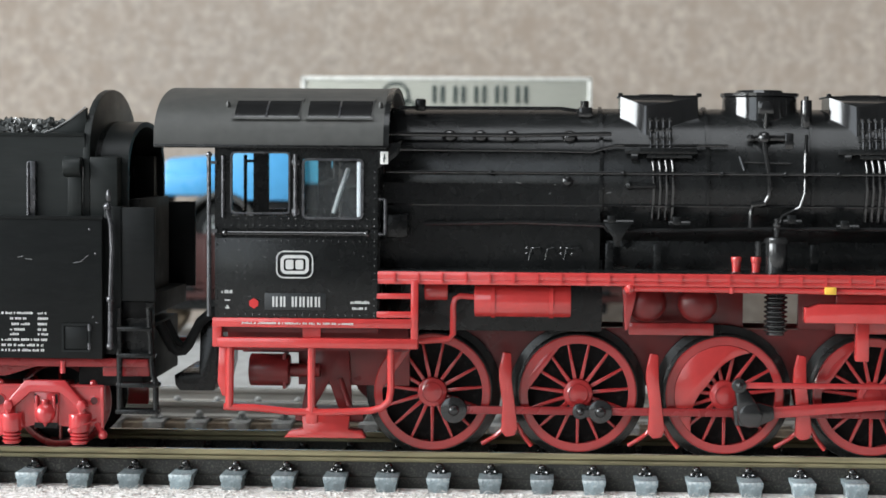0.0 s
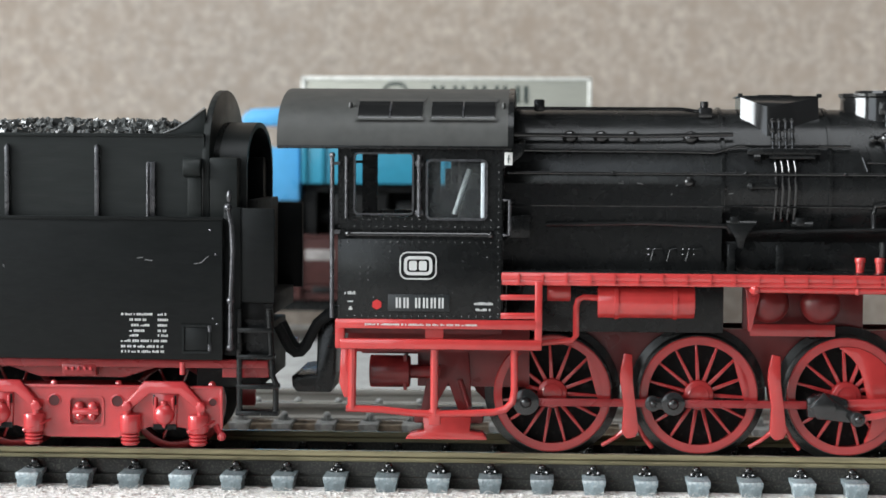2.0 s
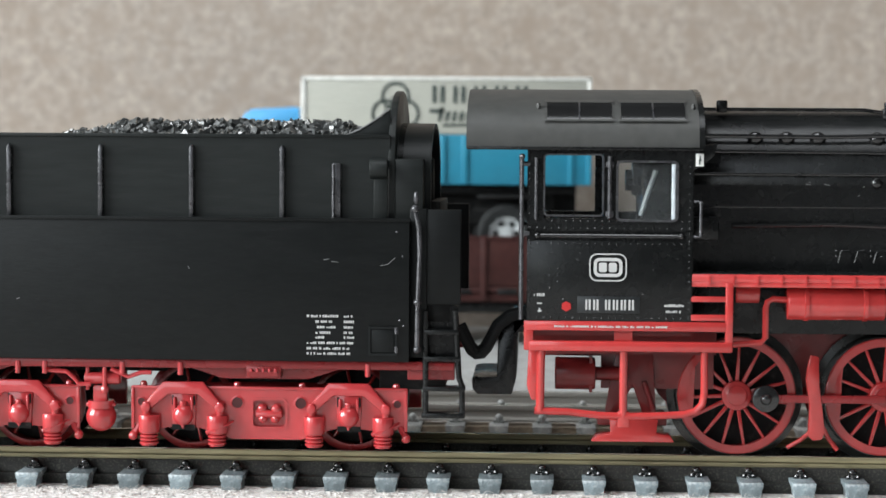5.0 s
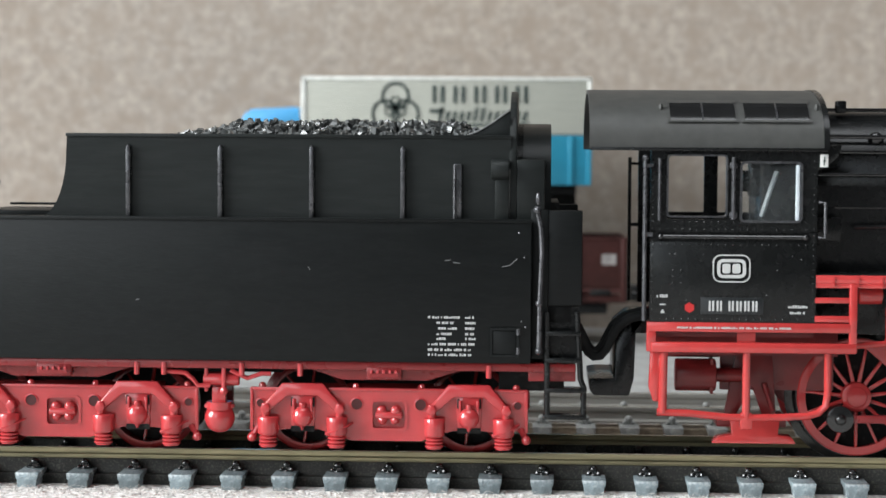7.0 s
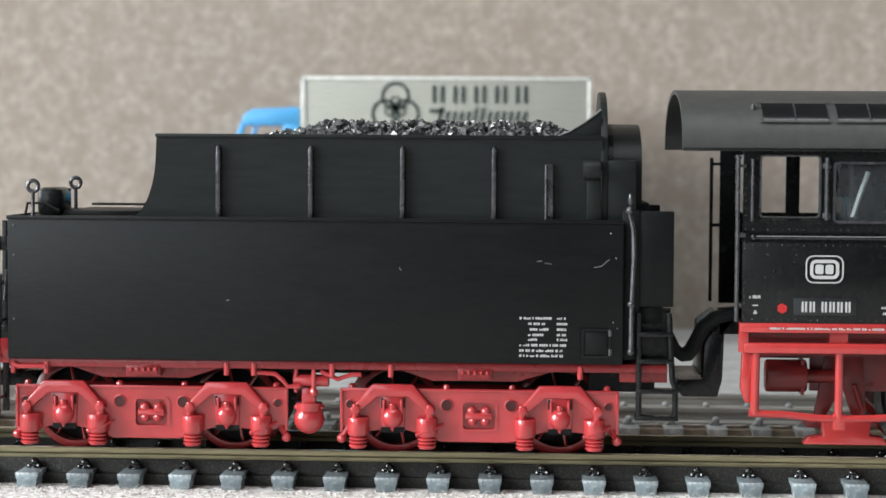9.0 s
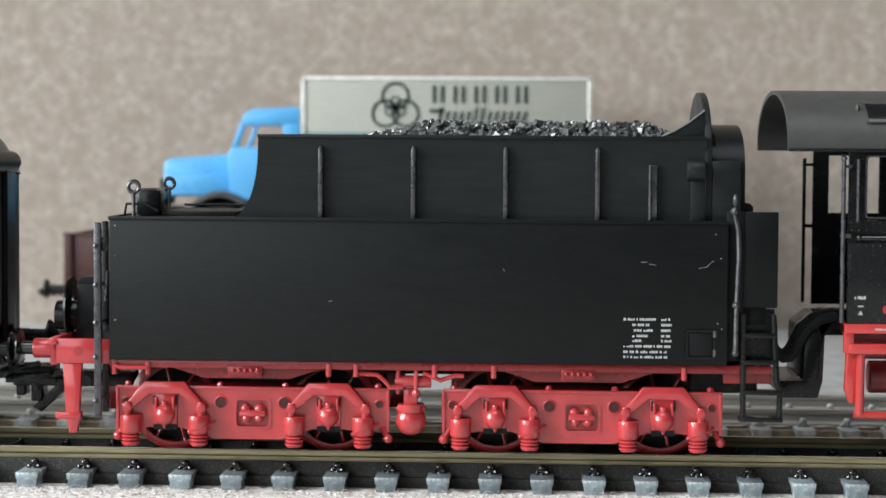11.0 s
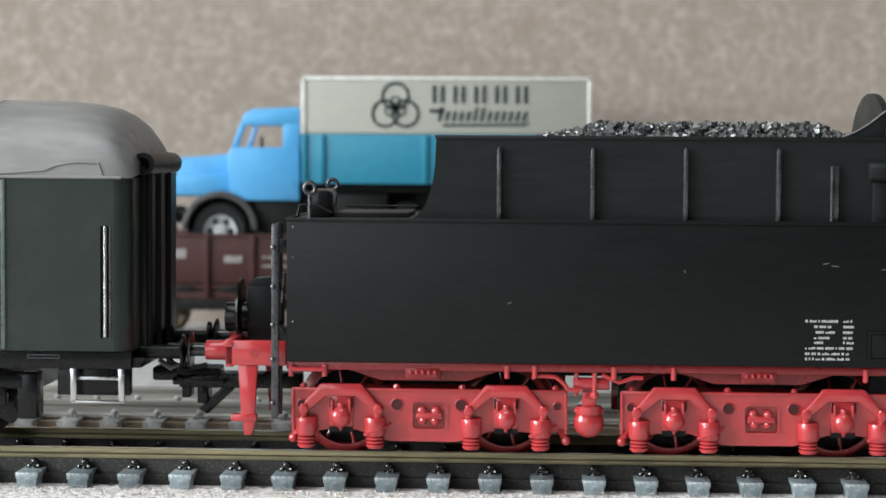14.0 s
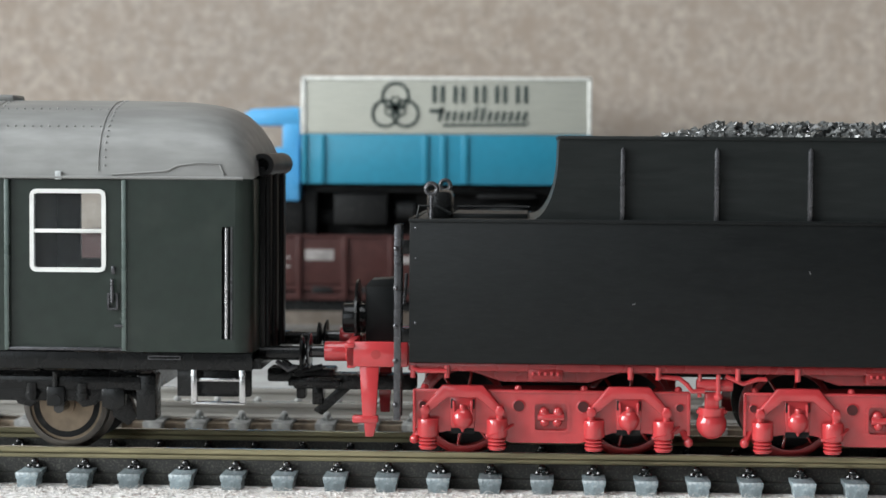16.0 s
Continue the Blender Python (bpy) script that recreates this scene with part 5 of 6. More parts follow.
part("tank_top_rail", Build().tube([(-121.5, -10, 35), (-121.2, -10, 36.6), (-119, -10, 36.6), (-117, -10, 35.6)], 0.2, 6).box(-117, -107.2, -8, 8, 34.9, 35.6, 0.1).tube([(-117, 9, 36.0), (-107, 9, 36.0)], 0.2, 6), TANKBLACK, tender)
hook = part("coupler", Build().box(-138.5, -122, -2, 2, 11.6, 13.6, 0.25).extrude([(-135.9, 8.7), (-134.7, 8.0), (-130.2, 12.2), (-131.4, 12.9)], "y", -1.5, 1.0, 0.1).cyl((-128.4, -2.4, 12.4), (-128.4, 1, 12.4), 0.8, 12).box(-137, -133, -4, 4, 12.8, 13.4, 0.15).box(-136, -134.6, -2, 2, 9.5, 12, 0.2), BLACK, tender, "black plastic coupler")

# ---- the coach ----
coach = thing("passenger_coach", (-172, 0, 0), "dark green model passenger coach with a grey roof", "coach")
X0, X1 = -212.0, -142.2
part("side_panel", Build().box(X0, -173.6, -16.6, -15.9, 17.9, 40.0), GREEN, coach)
body = part("body_side", rect_frame(Build(), (-158.2, -144.2, 17.9, 40.0), (-145.9, -144.8, 19.6, 33.9), -16.6, -15.9), GREEN, coach, "dark green painted side")
# black sheet closes the recess behind the grab rail
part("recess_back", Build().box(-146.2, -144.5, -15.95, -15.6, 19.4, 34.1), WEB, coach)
part("far_side", rect_frame(Build(), (X0, X1 - 0.9, 17.9, 40.0), (-171.6, -160, 28, 38.6), 15.9, 16.6), GREEN, coach)
part("corner", Build().extrude([(-144.2 + 2.3 * math.sin(radians(a)), -14.3 - 2.3 * math.cos(radians(a))) for a in range(0, 91, 10)] + [(-144.2 + 2.3 * math.cos(radians(a)), 14.3 + 2.3 * math.sin(radians(a))) for a in range(0, 91, 10)], "z", 17.9, 40.0), GREEN, coach)
part("sole_bar", Build().box(X0, -142.0, -16.4, -15.4, 15.6, 17.8, 0.15).box(X0, -141, 15.4, 16.4, 15.6, 17.8).box(X0, -141, -15.4, 15.4, 15.7, 17), BLACK, coach)
part("label_plate", ring_frame(Build(), -155.4, -151.2, 16.9, 17.4, 0.08, 0.12, -16.55, -16.4), GUNMETAL, coach)
part("inner_end", Build().box(X0, X0 + 1, -16, 16, 16, 40), GREEN, coach)
part("partition", Build().box(-176, -175, -15.8, 15.8, 17, 44).box(-145.2, -144.6, -14, 15.8, 17, 44), ROOFBLACK, coach)
door = part("door", rect_frame(Build(), (-173.5, -158.3, 18.2, 39.8), (-170.4, -160.9, 28.2, 38.4), -16.2, -15.6), GREEN, coach, "recessed dark green door")
part("door_edge", Build().box(-158.7, -158.1, -16.85, -16.2, 18.0, 39.8, 0.12).box(-173.8, -173.2, -16.85, -16.2, 18.0, 39.8, 0.12), EDGEGREEN, door)
part("door_sill", Build().box(-173.4, -158.4, -16.75, -16.1, 18.0, 18.4, 0.06), GUNMETAL, door)
part("window_frame", ring_frame(Build(), -170.6, -160.8, 28.0, 38.6, 0.9, 0.55, -16.45, -15.5), WHITE, door, "white painted window frame")
part("window_bar", Build().box(-170.2, -161.2, -16.4, -15.8, 33.0, 33.5, 0.08), WHITE, door)
p = part("window_pane", Build().box(-170.3, -161.1, -16.0, -15.9, 28.3, 38.3), GLASS, door, "clear window pane")
p.visible_shadow = False
part("door_handle", ring_frame(Build(), -160.6, -159.2, 23.2, 25.4, 0.2, 0.28, -16.6, -16.1).cyl((-159.9, -16.8, 24.2), (-159.9, -16.8, 27.2), 0.25, 8).box(-160.1, -159.6, -16.5, -16.1, 27.8, 28.8, 0.08).cyl((-159.6, -16.8, 21.2), (-158.6, -16.8, 21.2), 0.2, 8), GUNMETAL, door, "dark metal door handle")
part("grab_rail", Build().cyl((-145.3, -16.5, 19.7), (-145.3, -16.5, 33.8), 0.26, 10), CHROME, coach, "bright nickel grab rail in a recess")
part("rail_edge", Build().box(-144.75, -144.55, -16.7, -16.5, 19.6, 33.9), GUNMETAL, coach)
# roof with rounded end
prof = []
for k in range(25):
    a = math.pi * k / 24
    prof.append((-16.6 * math.cos(a), 10.2 * math.sin(a) ** 0.8))
b = Build()
rings = []
for x, f in [(X0, 1.0), (-160, 1.0), (-155, 0.995), (-152, 0.98), (-149, 0.945), (-147, 0.9), (-145.4, 0.83), (-144.1, 0.72), (-143.2, 0.58), (-142.5, 0.42), (-142.1, 0.25), (-141.9, 0.05)]:
    w = 1.0 if f > 0.8 else 0.93 + 0.07 * f / 0.8
    rings.append([b.bm.verts.new((x, y * w, 40.0 + h * f)) for y, h in prof])
for a, c in zip(rings, rings[1:]):
    for k in range(len(prof) - 1):
        b.bm.faces.new((a[k], a[k + 1], c[k + 1], c[k]))
b.bm.faces.new(rings[0])
roof = part("roof", b, COACHGREY, coach, "weathered grey roof with rounded end")
rp = Build()


def roof_pt(x, a, lift=0.03):
    y, h = -16.6 * math.cos(a), 10.2 * math.sin(a) ** 0.8
    return (x, y * 1.003, 40.0 + h + lift)


for x in (-161.3, -176.5, -190):
    for k in range(16):
        rp.ball(roof_pt(x + 0.4, 0.1 + k * 0.09), 0.14, 6)
for a in (0.62, 1.0):
    x = -161.0
    while x > -205:
        rp.ball(roof_pt(x, a), 0.13, 6)
        x -= 1.1
part("rivets", rp, COACHGREY, roof)
sm = Build()
for x in (-161.7, -176.9):
    sm.tube([roof_pt(x, 0.05 + k * 0.08, 0.0) for k in range(19)], 0.08, 6)
part("roof_seam", sm, COACHGREY, roof)
part("gutter", Build().tube([(X0, -16.75, 40.1), (-160, -16.75, 40.1), (-143.2, -16.6, 40.1)], 0.2, 8).tube([roof_pt(-145.6, 0.02), roof_pt(-146.2, 0.12), roof_pt(-149, 0.13), roof_pt(-151.6, 0.10), roof_pt(-153, 0.05), roof_pt(-160, 0.02)], 0.13, 6), COACHGREY, roof)
part("roof_vent", Build().box(-196, -176.2, -3, 3, 50.0, 50.9, 0.3), COACHGREY, roof)
part("lamp_iron", Build().box(-167.2, -166.4, -16.9, -16.4, 39.8, 40.9, 0.1), HUBGREY, roof)
gang = part("gangway", Build().extrude([(-10.6, 17), (-8, 17), (-8, 19), (8, 19), (8, 17), (10.0, 17), (10.0, 41.6), (-10.6, 41.6)], "x", -142.4, -141.1, 0.3), BELLOWS, coach, "black rubber gangway bellows")
part("top_roller", Build().lathe([(0.85, -10.9), (1.45, -10.9), (1.5, -10.7), (1.5, 8.6), (0.85, 8.6)], (-141.5, 0, 41.8), "y", 28), BELLOWS, gang, "hollow black bellows roller")
part("roller_bore", Build().cyl((-141.5, -9.4, 41.8), (-141.5, 8.4, 41.8), 0.84, 14), WEB, gang)
for y in (-9.7, -3.6, 3.4):
    part("bellows_fold", Build().cyl((-141.0, y, 17.4), (-141.0, y, 40.8), 0.5, 12), BELLOWS, gang)
part("end_door", Build().box(-142.1, -141.5, -9.6, 9.6, 18, 41, 0.1), BLACK, coach)
st = part("step_frame", Build().box(-149.9, -149.1, -16.3, -15.6, 11.2, 15.8, 0.15).box(-143.7, -142.9, -16.3, -15.6, 11.2, 15.8, 0.15).box(-149.8, -143.0, -16.3, -15.2, 11.2, 11.5, 0.05).box(-149, -143.7, -15.6, -14.6, 14.1, 14.5, 0.05), CHROME, coach, "bright metal entry step")
part("step_back", Build().box(-152.0, -142.5, -14.5, -13.0, 12.0, 15.8, 0.15), BLACK, coach)
for y in (-10.1, 10.1):
    bf = part("buffer", Build().cyl((-142.0, y, 17.3), (-136.6, y, 17.3), 0.95, 16).lathe([(0, -135.9), (2.2, -136.2), (2.3, -136.5), (0, -136.8)], (0, y, 17.3), "x", 26, closed=False), BLACK, coach)
part("coupler", Build().box(-142, -133.0, -2.5, 2.5, 12.6, 14.4, 0.3).tube([(-140, -3, 15.2), (-137, -3, 14.2), (-134.5, -3, 14.8)], 0.4, 8).tube([(-140, -4, 16.2), (-138, -4.2, 14.4), (-136.4, -4, 15.6)], 0.35, 8).box(-138.2, -137.0, -1.5, 1.5, 10.2, 13, 0.2).box(-139, -132, -4, -2.8, 12.2, 13.2, 0.2), BLACK, coach, "black hook coupler and hoses")
part("brake_hose", Build().tube([(-140.0, -8, 16.0), (-138.4, -8.2, 14.9), (-137.4, -8.2, 15.4)], 0.35, 8), GUNMETAL, coach)
bg = part("bogie", Build().box(-180, -157.0, -13.4, -12.2, 12.6, 14.3, 0.15).box(-157.6, -155.0, -13.2, -9.5, 8.6, 14.6, 0.3).extrude([(-174, 13), (-162, 13), (-162.8, 10.6), (-164.6, 10.2), (-166, 11.4), (-170, 11.4), (-171.4, 10.2), (-173.2, 10.6)], "y", -13.0, -12.2, 0.15)
          .extrude([(-162, 12.8), (-159.0, 12.8), (-159.0, 10.4), (-160.5, 9.8), (-162, 10.4)], "y", -13.6, -12.2, 0.2).box(-180, -156, -9, 9, 12, 14.5), BLACK, coach, "black coach bogie", at=(-168, 0, 10))
part("bogie_beam", Build().box(-180, -159.5, -12.9, -12.25, 11.0, 13.2, 0.15), BLACK, bg)
part("axlebox", Build().box(-169.2, -166.8, -13.8, -12.4, 10.4, 13.0, 0.25).cyl((-168, -14.0, 11.2), (-168, -13.2, 11.2), 0.8, 12).cyl((-168, -13.8, 13), (-168, -13.8, 14.9), 0.4, 8), BLACK, bg)
for x in (-171.2, -164.6):
    part("spring", Build().cyl((x, -13.2, 11.2), (x, -13.2, 13.4), 0.8, 12).cyl((x, -13.3, 11.8), (x, -13.3, 12.2), 1.0, 12), BLACK, bg)
part("brake_shoe", Build().extrude([(-160.8, 12.5), (-159.6, 12.5), (-158.2, 8.6), (-159.4, 7.4), (-161.4, 8.6), (-161.8, 11)], "y", -9.6, -8.0, 0.15).tube([(-162, -11.5, 13.6), (-158.5, -11.5, 12.2), (-156.6, -11.5, 10.2)], 0.45, 8), BLACK, bg)
wheels.append(rail_wheel(bg, -168.0, 5.55, STEEL))

# ---- freight wagon carrying the lorry ----
WY = 185.0
wagon = thing("freight_wagon", (-31, WY, 0), "oxide brown low-sided model wagon carrying a lorry", "wagon")
part("body", Build().box(-94, 31.4, WY - 15, WY - 14.2, 13.6, 24.6, 0.15).box(-94, 31.4, WY + 14.2, WY + 15, 13.6, 24.6, 0.15).box(-94, -93.2, WY - 14.2, WY + 14.2, 13.6, 24.6, 0.1).box(30.6, 31.4, WY - 14.2, WY + 14.2, 13.6, 24.6, 0.1).box(-94, 31.4, WY - 15, WY + 15, 12.6, 14.0).box(-93.2, 30.6, WY - 14.2, WY + 14.2, 17.9, 18.9), OXIDE, wagon, "oxide brown wagon body")
part("sole_bar", Build().box(-94, 31.4, WY - 14.6, WY - 13.2, 10.4, 12.2, 0.15).box(-94, 31.4, WY + 13.2, WY + 14.6, 10.4, 12.2, 0.15), OXIDE, wagon)
part("top_edge", Build().box(-94.2, 31.6, WY - 15.3, WY - 14, 24.2, 24.9, 0.12), OXIDE, wagon)
for k in range(13):
    x = -92.6 + k * 10.25
    part("stake", Build().box(x - 0.6, x + 0.6, WY - 15.6, WY - 14.8, 10.8, 24.6, 0.12), OXIDE, wagon)
for x0, z0, w, h in ((-81.5, 18.2, 3.2, 2.6), (-71.5, 18.6, 5.0, 4.0), (-58, 18.0, 4.0, 2.8), (-49.6, 17.4, 6.4, 1.0), (-49.6, 19.4, 6.4, 0.9), (-40.0, 18.4, 6.4, 4.4), (25.6, 18.0, 3.2, 4.2), (12, 18, 5, 2.4), (-20, 18, 5, 3)):
    part("print", Build().box(x0, x0 + w, WY - 15.12, WY - 15.0, z0 + 0.2 * h, z0 + 0.75 * h), PANELGREY, wagon, "pale unreadable print panel")
for k in range(12):
    x = -92.6 + k * 10.25
    part("tie_ring", Build().box(x + 3, x + 7.5, WY - 15.1, WY - 14.4, 12.0, 13.4, 0.2), WEB, wagon)
for x in (-76, 13.5):
    for y in (-8.4, 8.4):
        part("wheel", Build().lathe([(0, -0.5), (4.6, -0.5), (5.2, -1.0), (5.7, -1.0), (5.7, 1.2), (6.3, 1.4), (6.3, 1.8), (0, 1.8)], (x, WY + y, 6.3), "y", 32, closed=False), STEEL, wagon)
    part("axle_guard", Build().extrude([(x - 6, 10.8), (x + 6, 10.8), (x + 2, 5.6), (x - 2, 5.6)], "y", WY - 12.6, WY - 11.8, 0.15).box(x - 6.5, x + 6.5, WY - 13, WY - 11.8, 8.6, 9.8, 0.2).box(x - 2, x + 2, WY - 13.4, WY - 12, 5.2, 8.4, 0.3).cyl((x, WY - 12, 6.3), (x, WY + 12, 6.3), 0.8, 10), BLACK, wagon)
for sx, x in ((-1, -94), (1, 31.4)):
    for y in (-10, 10):
        part("buffer", Build().cyl((x, WY + y, 12.0), (x + sx * 4.8, WY + y, 12.0), 0.95, 14).cyl((x + sx * 4.8, WY + y, 12.0), (x + sx * 5.4, WY + y, 12.0), 2.2, 20), BLACK, wagon)
    part("coupler", Build().box(min(x, x + sx * 9), max(x, x + sx * 9), WY - 1.5, WY + 1.5, 9.8, 11.2, 0.2).box(min(x + sx * 7.6, x + sx * 9), max(x + sx * 7.6, x + sx * 9), WY - 3, WY + 3, 10.4, 11.4, 0.2), BLACK, wagon)
part("underframe", Build().box(-90, 27, WY - 13, WY - 11.8, 7.8, 10.6, 0.2).box(-90, 27, WY - 3, WY + 3, 9.6, 12.7).box(-50, -20, WY - 9, WY + 9, 8.4, 12.7, 0.3), BLACK, wagon)

# ---- the lorry ----
LZ = 18.9  # floor of the wagon
lorry = thing("lorry", (-25, WY, LZ), "blue model lorry with a bonnet and a cream covered bed", "lorry")
fy, by = WY - 13.6, WY + 13.6
bed = part("bed_side", Build().box(-41, 23.2, fy, by, 36.2, 47.2, 0.3), TEAL, lorry, "teal blue drop-side bed")
for x0, x1 in ((-40.9, -39.8), (-37.0, -35.8), (-14.2, -12.9), (-10.2, -9.0), (-5.4, -4.1), (18.0, 19.2), (22.0, 23.2)):
    part("stanchion", Build().box(x0, x1, fy - 0.5, fy + 0.2, 36.3, 47.0, 0.15), TEAL, bed)
cover = part("cover", Build().box(-41.1, 23.0, fy + 0.1, by - 0.1, 47.2, 59.8, 0.5), CREAM, lorry, "pale grey-cream ribbed cover")
part("cover_edge", Build().box(-41.2, -40.0, fy - 0.2, fy + 0.4, 47.2, 59.9, 0.2).box(-41.2, 23.1, fy - 0.2, fy + 0.4, 59.1, 60.0, 0.2).box(22.2, 23.1, fy - 0.2, fy + 0.4, 47.2, 59.9, 0.2), EDGEWHITE, cover)
for k in range(14):
    z = 48.0 + k * 0.8
    part("crease", Build().box(-39.8, 22.0, fy - 0.02, fy + 0.3, z, z + 0.45, 0.1), CREAM, cover)
emb = Build()
for k in range(3):
    a = radians(90 + 120 * k)
    c = (-20.2 + 2.55 * math.cos(a), 0, 53.1 + 2.55 * math.sin(a))
    emb.lathe([(2.55, fy - 0.15), (3.15, fy - 0.15), (3.15, fy + 0.02), (2.55, fy + 0.02)], c, "y", 36)
    emb.lathe([(0.9, fy - 0.15), (1.3, fy - 0.15), (1.3, fy + 0.02), (0.9, fy + 0.02)], (-20.2 + 1.3 * math.cos(a), 0, 53.1 + 1.3 * math.sin(a)), "y", 24)
part("emblem", emb, INK, cover, "three dark interlaced rings")
rows = []
for k in range(5):
    x = -12.0 + k * 4.6
    rows += [(x, x + 0.9, 54.2, 58.0), (x + 1.8, x + 2.7, 54.2, 58.0)]
part("lettering", bars(rows, fy + 0.02, 0.12), INK, cover, "dark bars in place of lettering")
sl = Build()
for k in range(13):
    x = -10.8 + k * 1.55
    sl.extrude([(x, 50.2), (x + 0.8, 50.2), (x + 1.3, 52.4 + (0.8 if k in (0, 5, 6) else 0)), (x + 0.5, 52.4 + (0.8 if k in (0, 5, 6) else 0))], "y", fy - 0.12, fy + 0.02)
sl.box(-12.6, -9.4, fy - 0.12, fy + 0.02, 52.0, 52.9)
sl.extrude([(-9.6, 49.0), (8.8, 49.2), (9.6, 50.2), (9.2, 49.9), (-9.6, 49.6)], "y", fy - 0.12, fy + 0.02)
part("lettering", sl, INK, cover, "slanted dark bars in place of lettering")
cab_l = part("cab", Build().extrude([(-57.8, 42.4), (-57.2, 32.3), (-41.6, 32.3), (-41.6, 44.2), (-56.9, 44.2), (-57.4, 43.2)], "y", WY - 12.2, WY + 12.2, 0.4)
             .extrude([(-57.0, 44.0), (-55.9, 47.0), (-54.9, 49.6), (-53.5, 49.6), (-55.4, 44.0)], "y", WY - 12.0, WY - 11.0, 0.2).extrude([(-57.0, 44.0), (-55.9, 47.0), (-54.9, 49.6), (-53.9, 49.6), (-56.0, 44.0)], "y", WY + 11, WY + 12, 0.2)
             .box(-45.4, -41.6, WY - 12.2, WY - 11.2, 44, 49.4, 0.2).box(-45.4, -41.6, WY + 11.2, WY + 12.2, 44, 49.4, 0.2)
             .extrude([(-55.0, 49.1), (-54.2, 51.4), (-52.4, 52.7), (-42.2, 53.2), (-41.6, 52.8), (-41.6, 49.1)], "y", WY - 12.2, WY + 12.2, 0.7), BLUE, lorry, "glossy sky blue lorry cab")
part("steering_wheel", Build().lathe([(1.3, -0.2), (1.6, 0), (1.3, 0.2)], (-51, WY - 5, 45.2), "x", 16), WEB, cab_l)
part("bonnet", Build().extrude([(-73.0, 33.0), (-56.5, 33.0), (-56.5, 42.9), (-58.5, 42.6), (-66, 42.0), (-71.8, 41.6), (-73.0, 40.4)], "y", WY - 8.0, WY + 8.0, 0.9), BLUE, lorry, "rounded sky blue bonnet")
part("bonnet_side", Build().extrude([(-72.6, 33.2), (-56.5, 33.0), (-56.5, 38.5), (-72.6, 38.0)], "y", WY - 9.6, WY + 9.6, 0.8), BLUE, lorry)
part("grille", Build().box(-74.2, -72.8, WY - 6, WY + 6, 31.0, 37.0, 0.3).box(-74.6, -71.5, WY - 12, WY + 12, 28.4, 30.4, 0.4), RUBBER, lorry)
part("headlight", Build().ball((-70.8, WY - 10.6, 25.8), 1.7, 14), HUBGREY, lorry, "pale round headlight")
arcp = [(-59.4 + 8.6 * math.cos(radians(a)), 25.8 + 8.6 * math.sin(radians(a))) for a in range(0, 181, 12)]
arci = [(-59.4 + 7.2 * math.cos(radians(a)), 25.8 + 7.2 * math.sin(radians(a))) for a in range(0, 181, 12)]
part("mudguard", Build().extrude(arcp + arci[::-1], "y", WY - 13.0, WY - 6.5, 0.3), ROOFBLACK, lorry, "dark grey curved mudguard")
# dark plate and box added to fill the arch and below the cab
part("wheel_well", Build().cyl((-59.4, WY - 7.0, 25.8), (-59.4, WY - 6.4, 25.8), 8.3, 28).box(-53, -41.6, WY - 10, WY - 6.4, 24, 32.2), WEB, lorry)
for x in (-59.4, 4.5):
    for y in (-9.6, 9.6):
        w = part("wheel", Build().lathe([(3.6, y - 2.2), (5.5, y - 2.4), (6.4, y - 1.6), (6.5, y), (6.4, y + 1.6), (5.5, y + 2.4), (3.6, y + 2.2)], (x, WY, LZ + 6.5), "y", 32), RUBBER, lorry)
        part("rim", Build().lathe([(0, y - 2.3), (1.4, y - 2.2), (1.6, y - 1.5), (3.2, y - 1.9), (3.7, y - 2.3), (3.9, y - 1.8), (3.9, y + 1.5), (0, y + 1.5)], (x, WY, LZ + 6.5), "y", 24, closed=False), HUBGREY, w, "pale grey wheel rim")
        # raised black dots stand for the shade in the rim's openings
        for k in range(6):
            a = k * math.tau / 6
            part("rim_hole", Build().cyl((x + 2.4 * math.cos(a), WY + y - 2.05, LZ + 6.5 + 2.4 * math.sin(a)), (x + 2.4 * math.cos(a), WY + y - 1.2, LZ + 6.5 + 2.4 * math.sin(a)), 0.62, 10), WEB, w)
# plain black blocks added to fill the dark gap below the bed
part("spring_pack", Build().box(-36, -8, WY - 5, WY + 5, 22.6, 30, 0.4), WEB, lorry)
part("spring_pack", Build().box(-3, 12, WY - 5, WY + 5, 22.6, 31, 0.4), WEB, lorry)
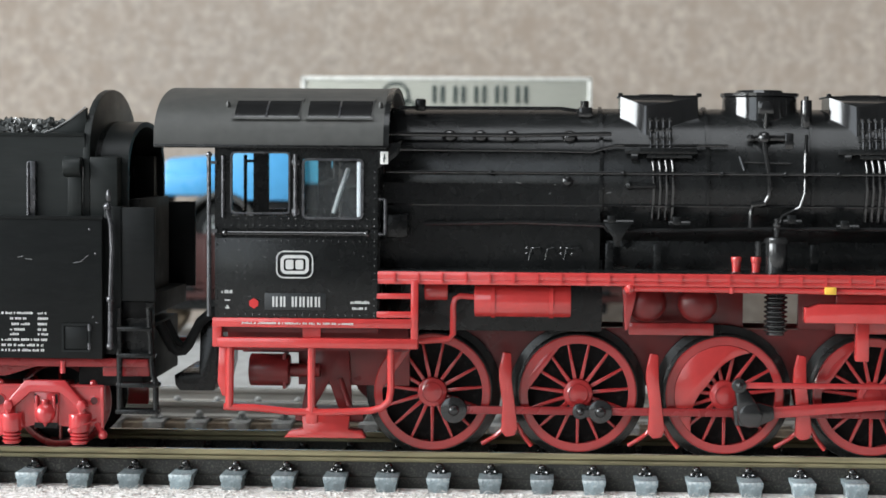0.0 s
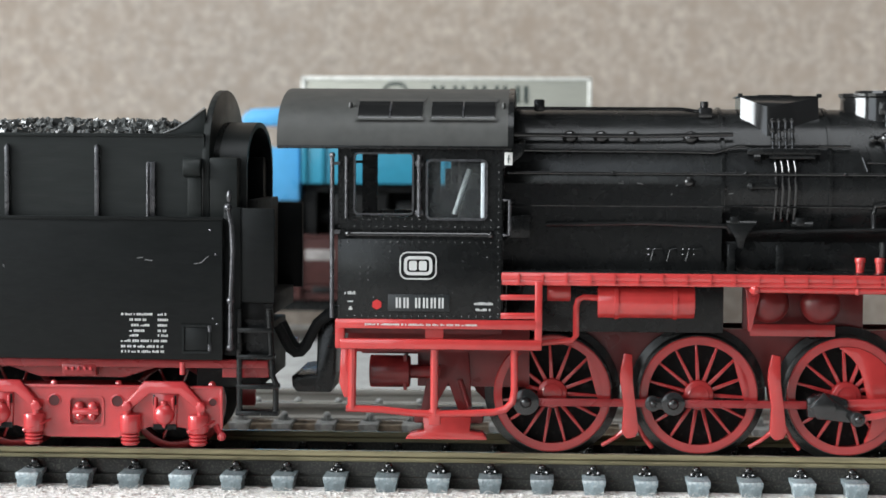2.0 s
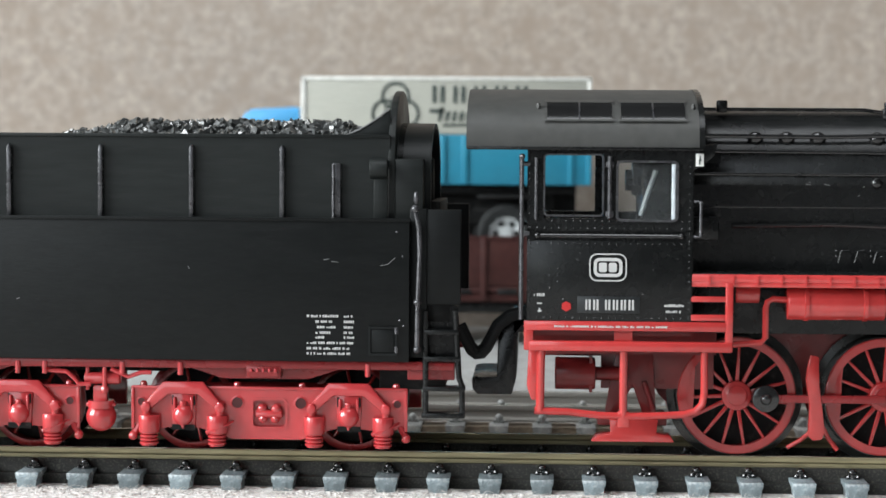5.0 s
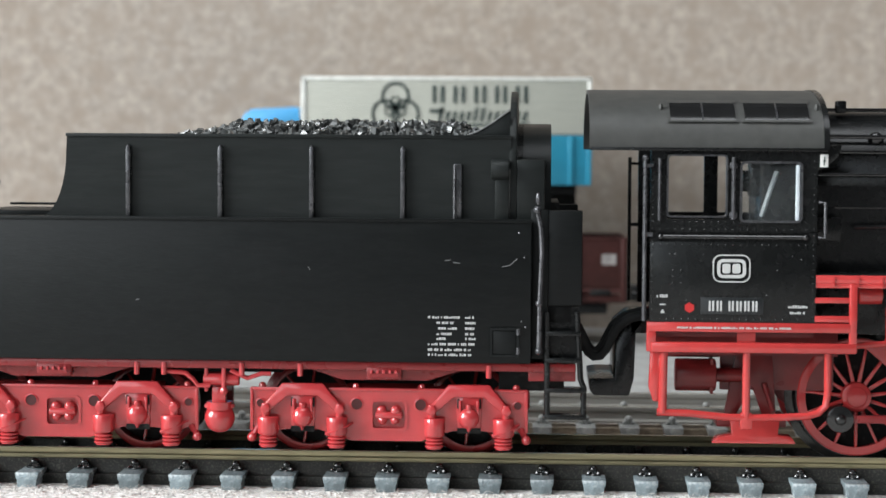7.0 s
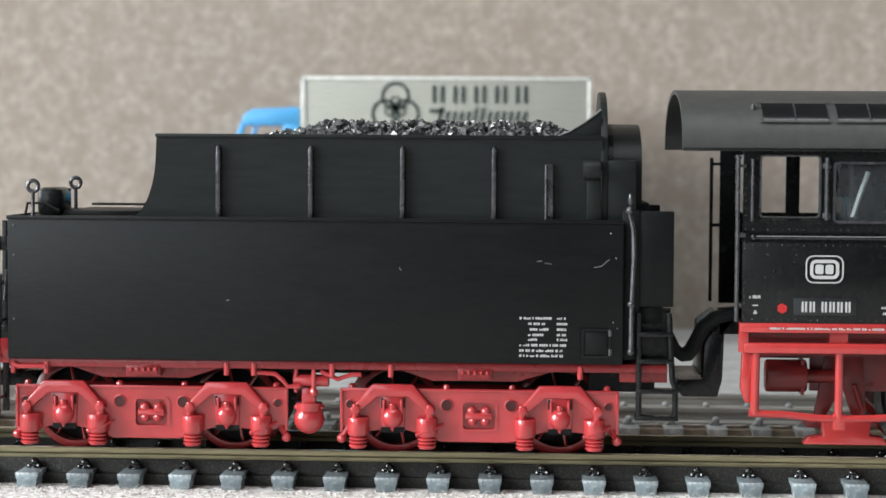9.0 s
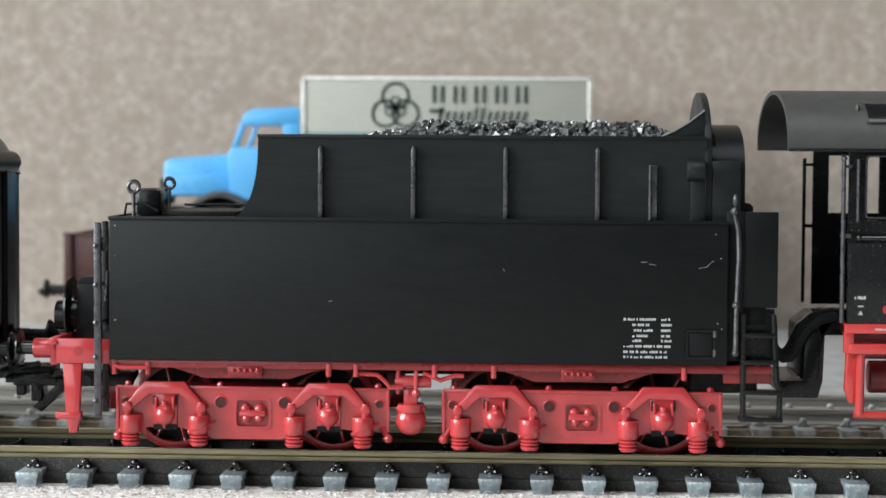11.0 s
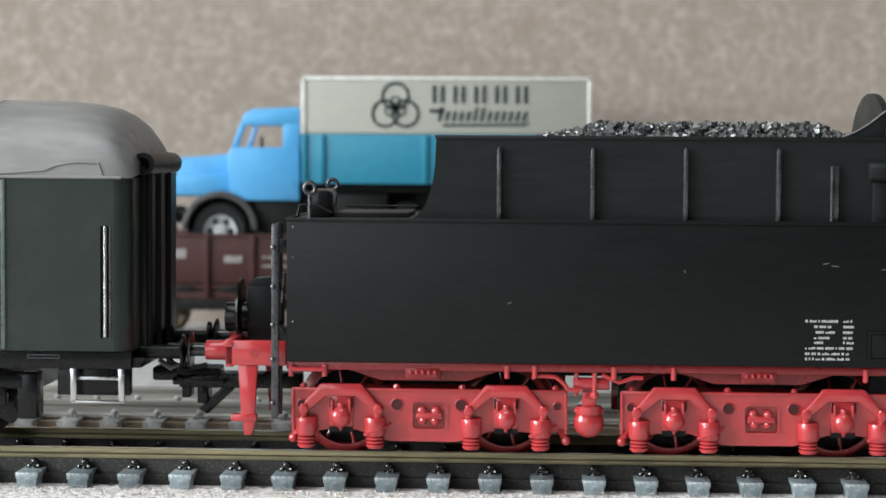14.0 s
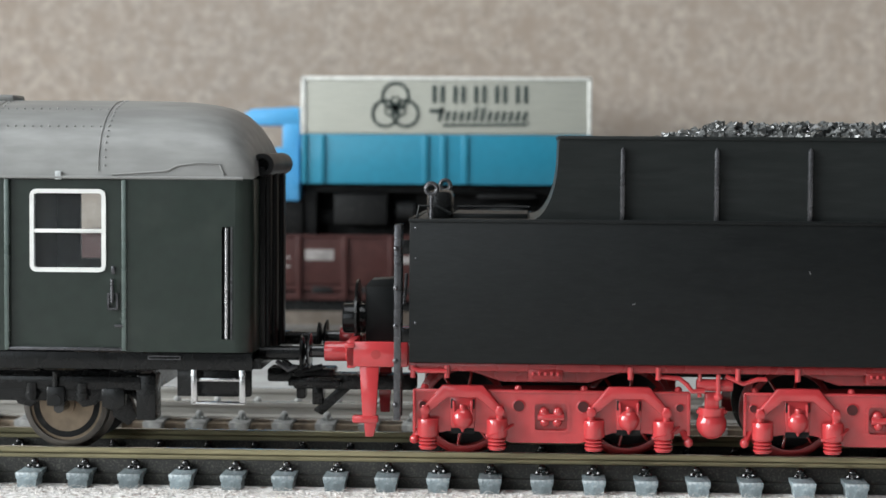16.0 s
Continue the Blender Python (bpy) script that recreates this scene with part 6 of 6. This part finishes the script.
part("chassis", Build().box(-71, 21, WY - 6, WY - 4, 27, 30, 0.2).box(-71, 21, WY + 4, WY + 6, 27, 30, 0.2).box(-41, 20, WY - 9, WY + 9, 34.2, 36.2, 0.2).box(-34, -22, WY - 11, WY - 6, 27.0, 34, 0.5).box(-41, -38, WY - 10, WY + 10, 24, 34.5, 0.2).box(-52, -41, WY - 11, WY - 4, 24, 33, 0.3).box(-41, 20, WY - 3, WY + 3, 22, 34.5, 0.2)
     .box(-16, -13, WY - 5, WY + 5, 29, 35).box(12, 15, WY - 5, WY + 5, 29, 35).box(-2, 11, WY - 12.5, WY - 6, 33.2, 34.0, 0.2).cyl((-20, WY - 9, 30), (-16, WY - 9, 30), 2.2, 14), WEB, lorry, "black lorry chassis")


# ---- what moves ----
def motions():
    for ob in (loco, tender, coach):
        base = ORIGIN[ob.name]
        gone = pulled if ob is loco else rolled
        walk(ob, [(t, pose((base.x + gone(t)) * MM, 0, 0)) for t in TIMES])
    for w in drivers:
        l = w.location.copy()
        walk(w, [(t, pose(*l, 0, math.degrees(rolled(t) / ROLL), 0)) for t in TIMES])
    for w, r in wheels:
        l = w.location.copy()
        walk(w, [(t, pose(*l, 0, math.degrees(rolled(t) / r), 0)) for t in TIMES])
    base = ORIGIN[loco.name]

    def crank(t):
        a = PIN - rolled(t) / ROLL
        return CRANK * math.cos(a), CRANK * math.sin(a)
    walk(coupling, [(t, pose((AXLES[0] + crank(t)[0] - base.x) * MM, RY * MM, (AXZ + crank(t)[1]) * MM)) for t in TIMES])
    rows = []
    for t in TIMES:
        cx, cz = crank(t)
        lean = math.degrees(math.asin((AXZ + 0.9 - (AXZ + cz)) / MAIN))
        rows.append((t, pose((AXLES[2] + cx - base.x) * MM, -11.2 * MM, (AXZ + cz) * MM, 0, -lean, 0)))
    walk(main_rod, rows)
    l = rc.location.copy()
    walk(rc, [(t, pose(*l, 0, math.degrees(rolled(t) / ROLL), 0)) for t in TIMES])
    rows = []
    ox, oz = ex - AXLES[2], ez - AXZ
    for t in TIMES:
        a = rolled(t) / ROLL
        qx, qz = ox * math.cos(a) + oz * math.sin(a), -ox * math.sin(a) + oz * math.cos(a)
        lean = math.degrees(math.asin((14.2 - (AXZ + qz)) / ECC))
        rows.append((t, pose((AXLES[2] + qx - base.x) * MM, -13.6 * MM, (AXZ + qz) * MM, 0, -lean, 0)))
    walk(ecc, rows)


motions()
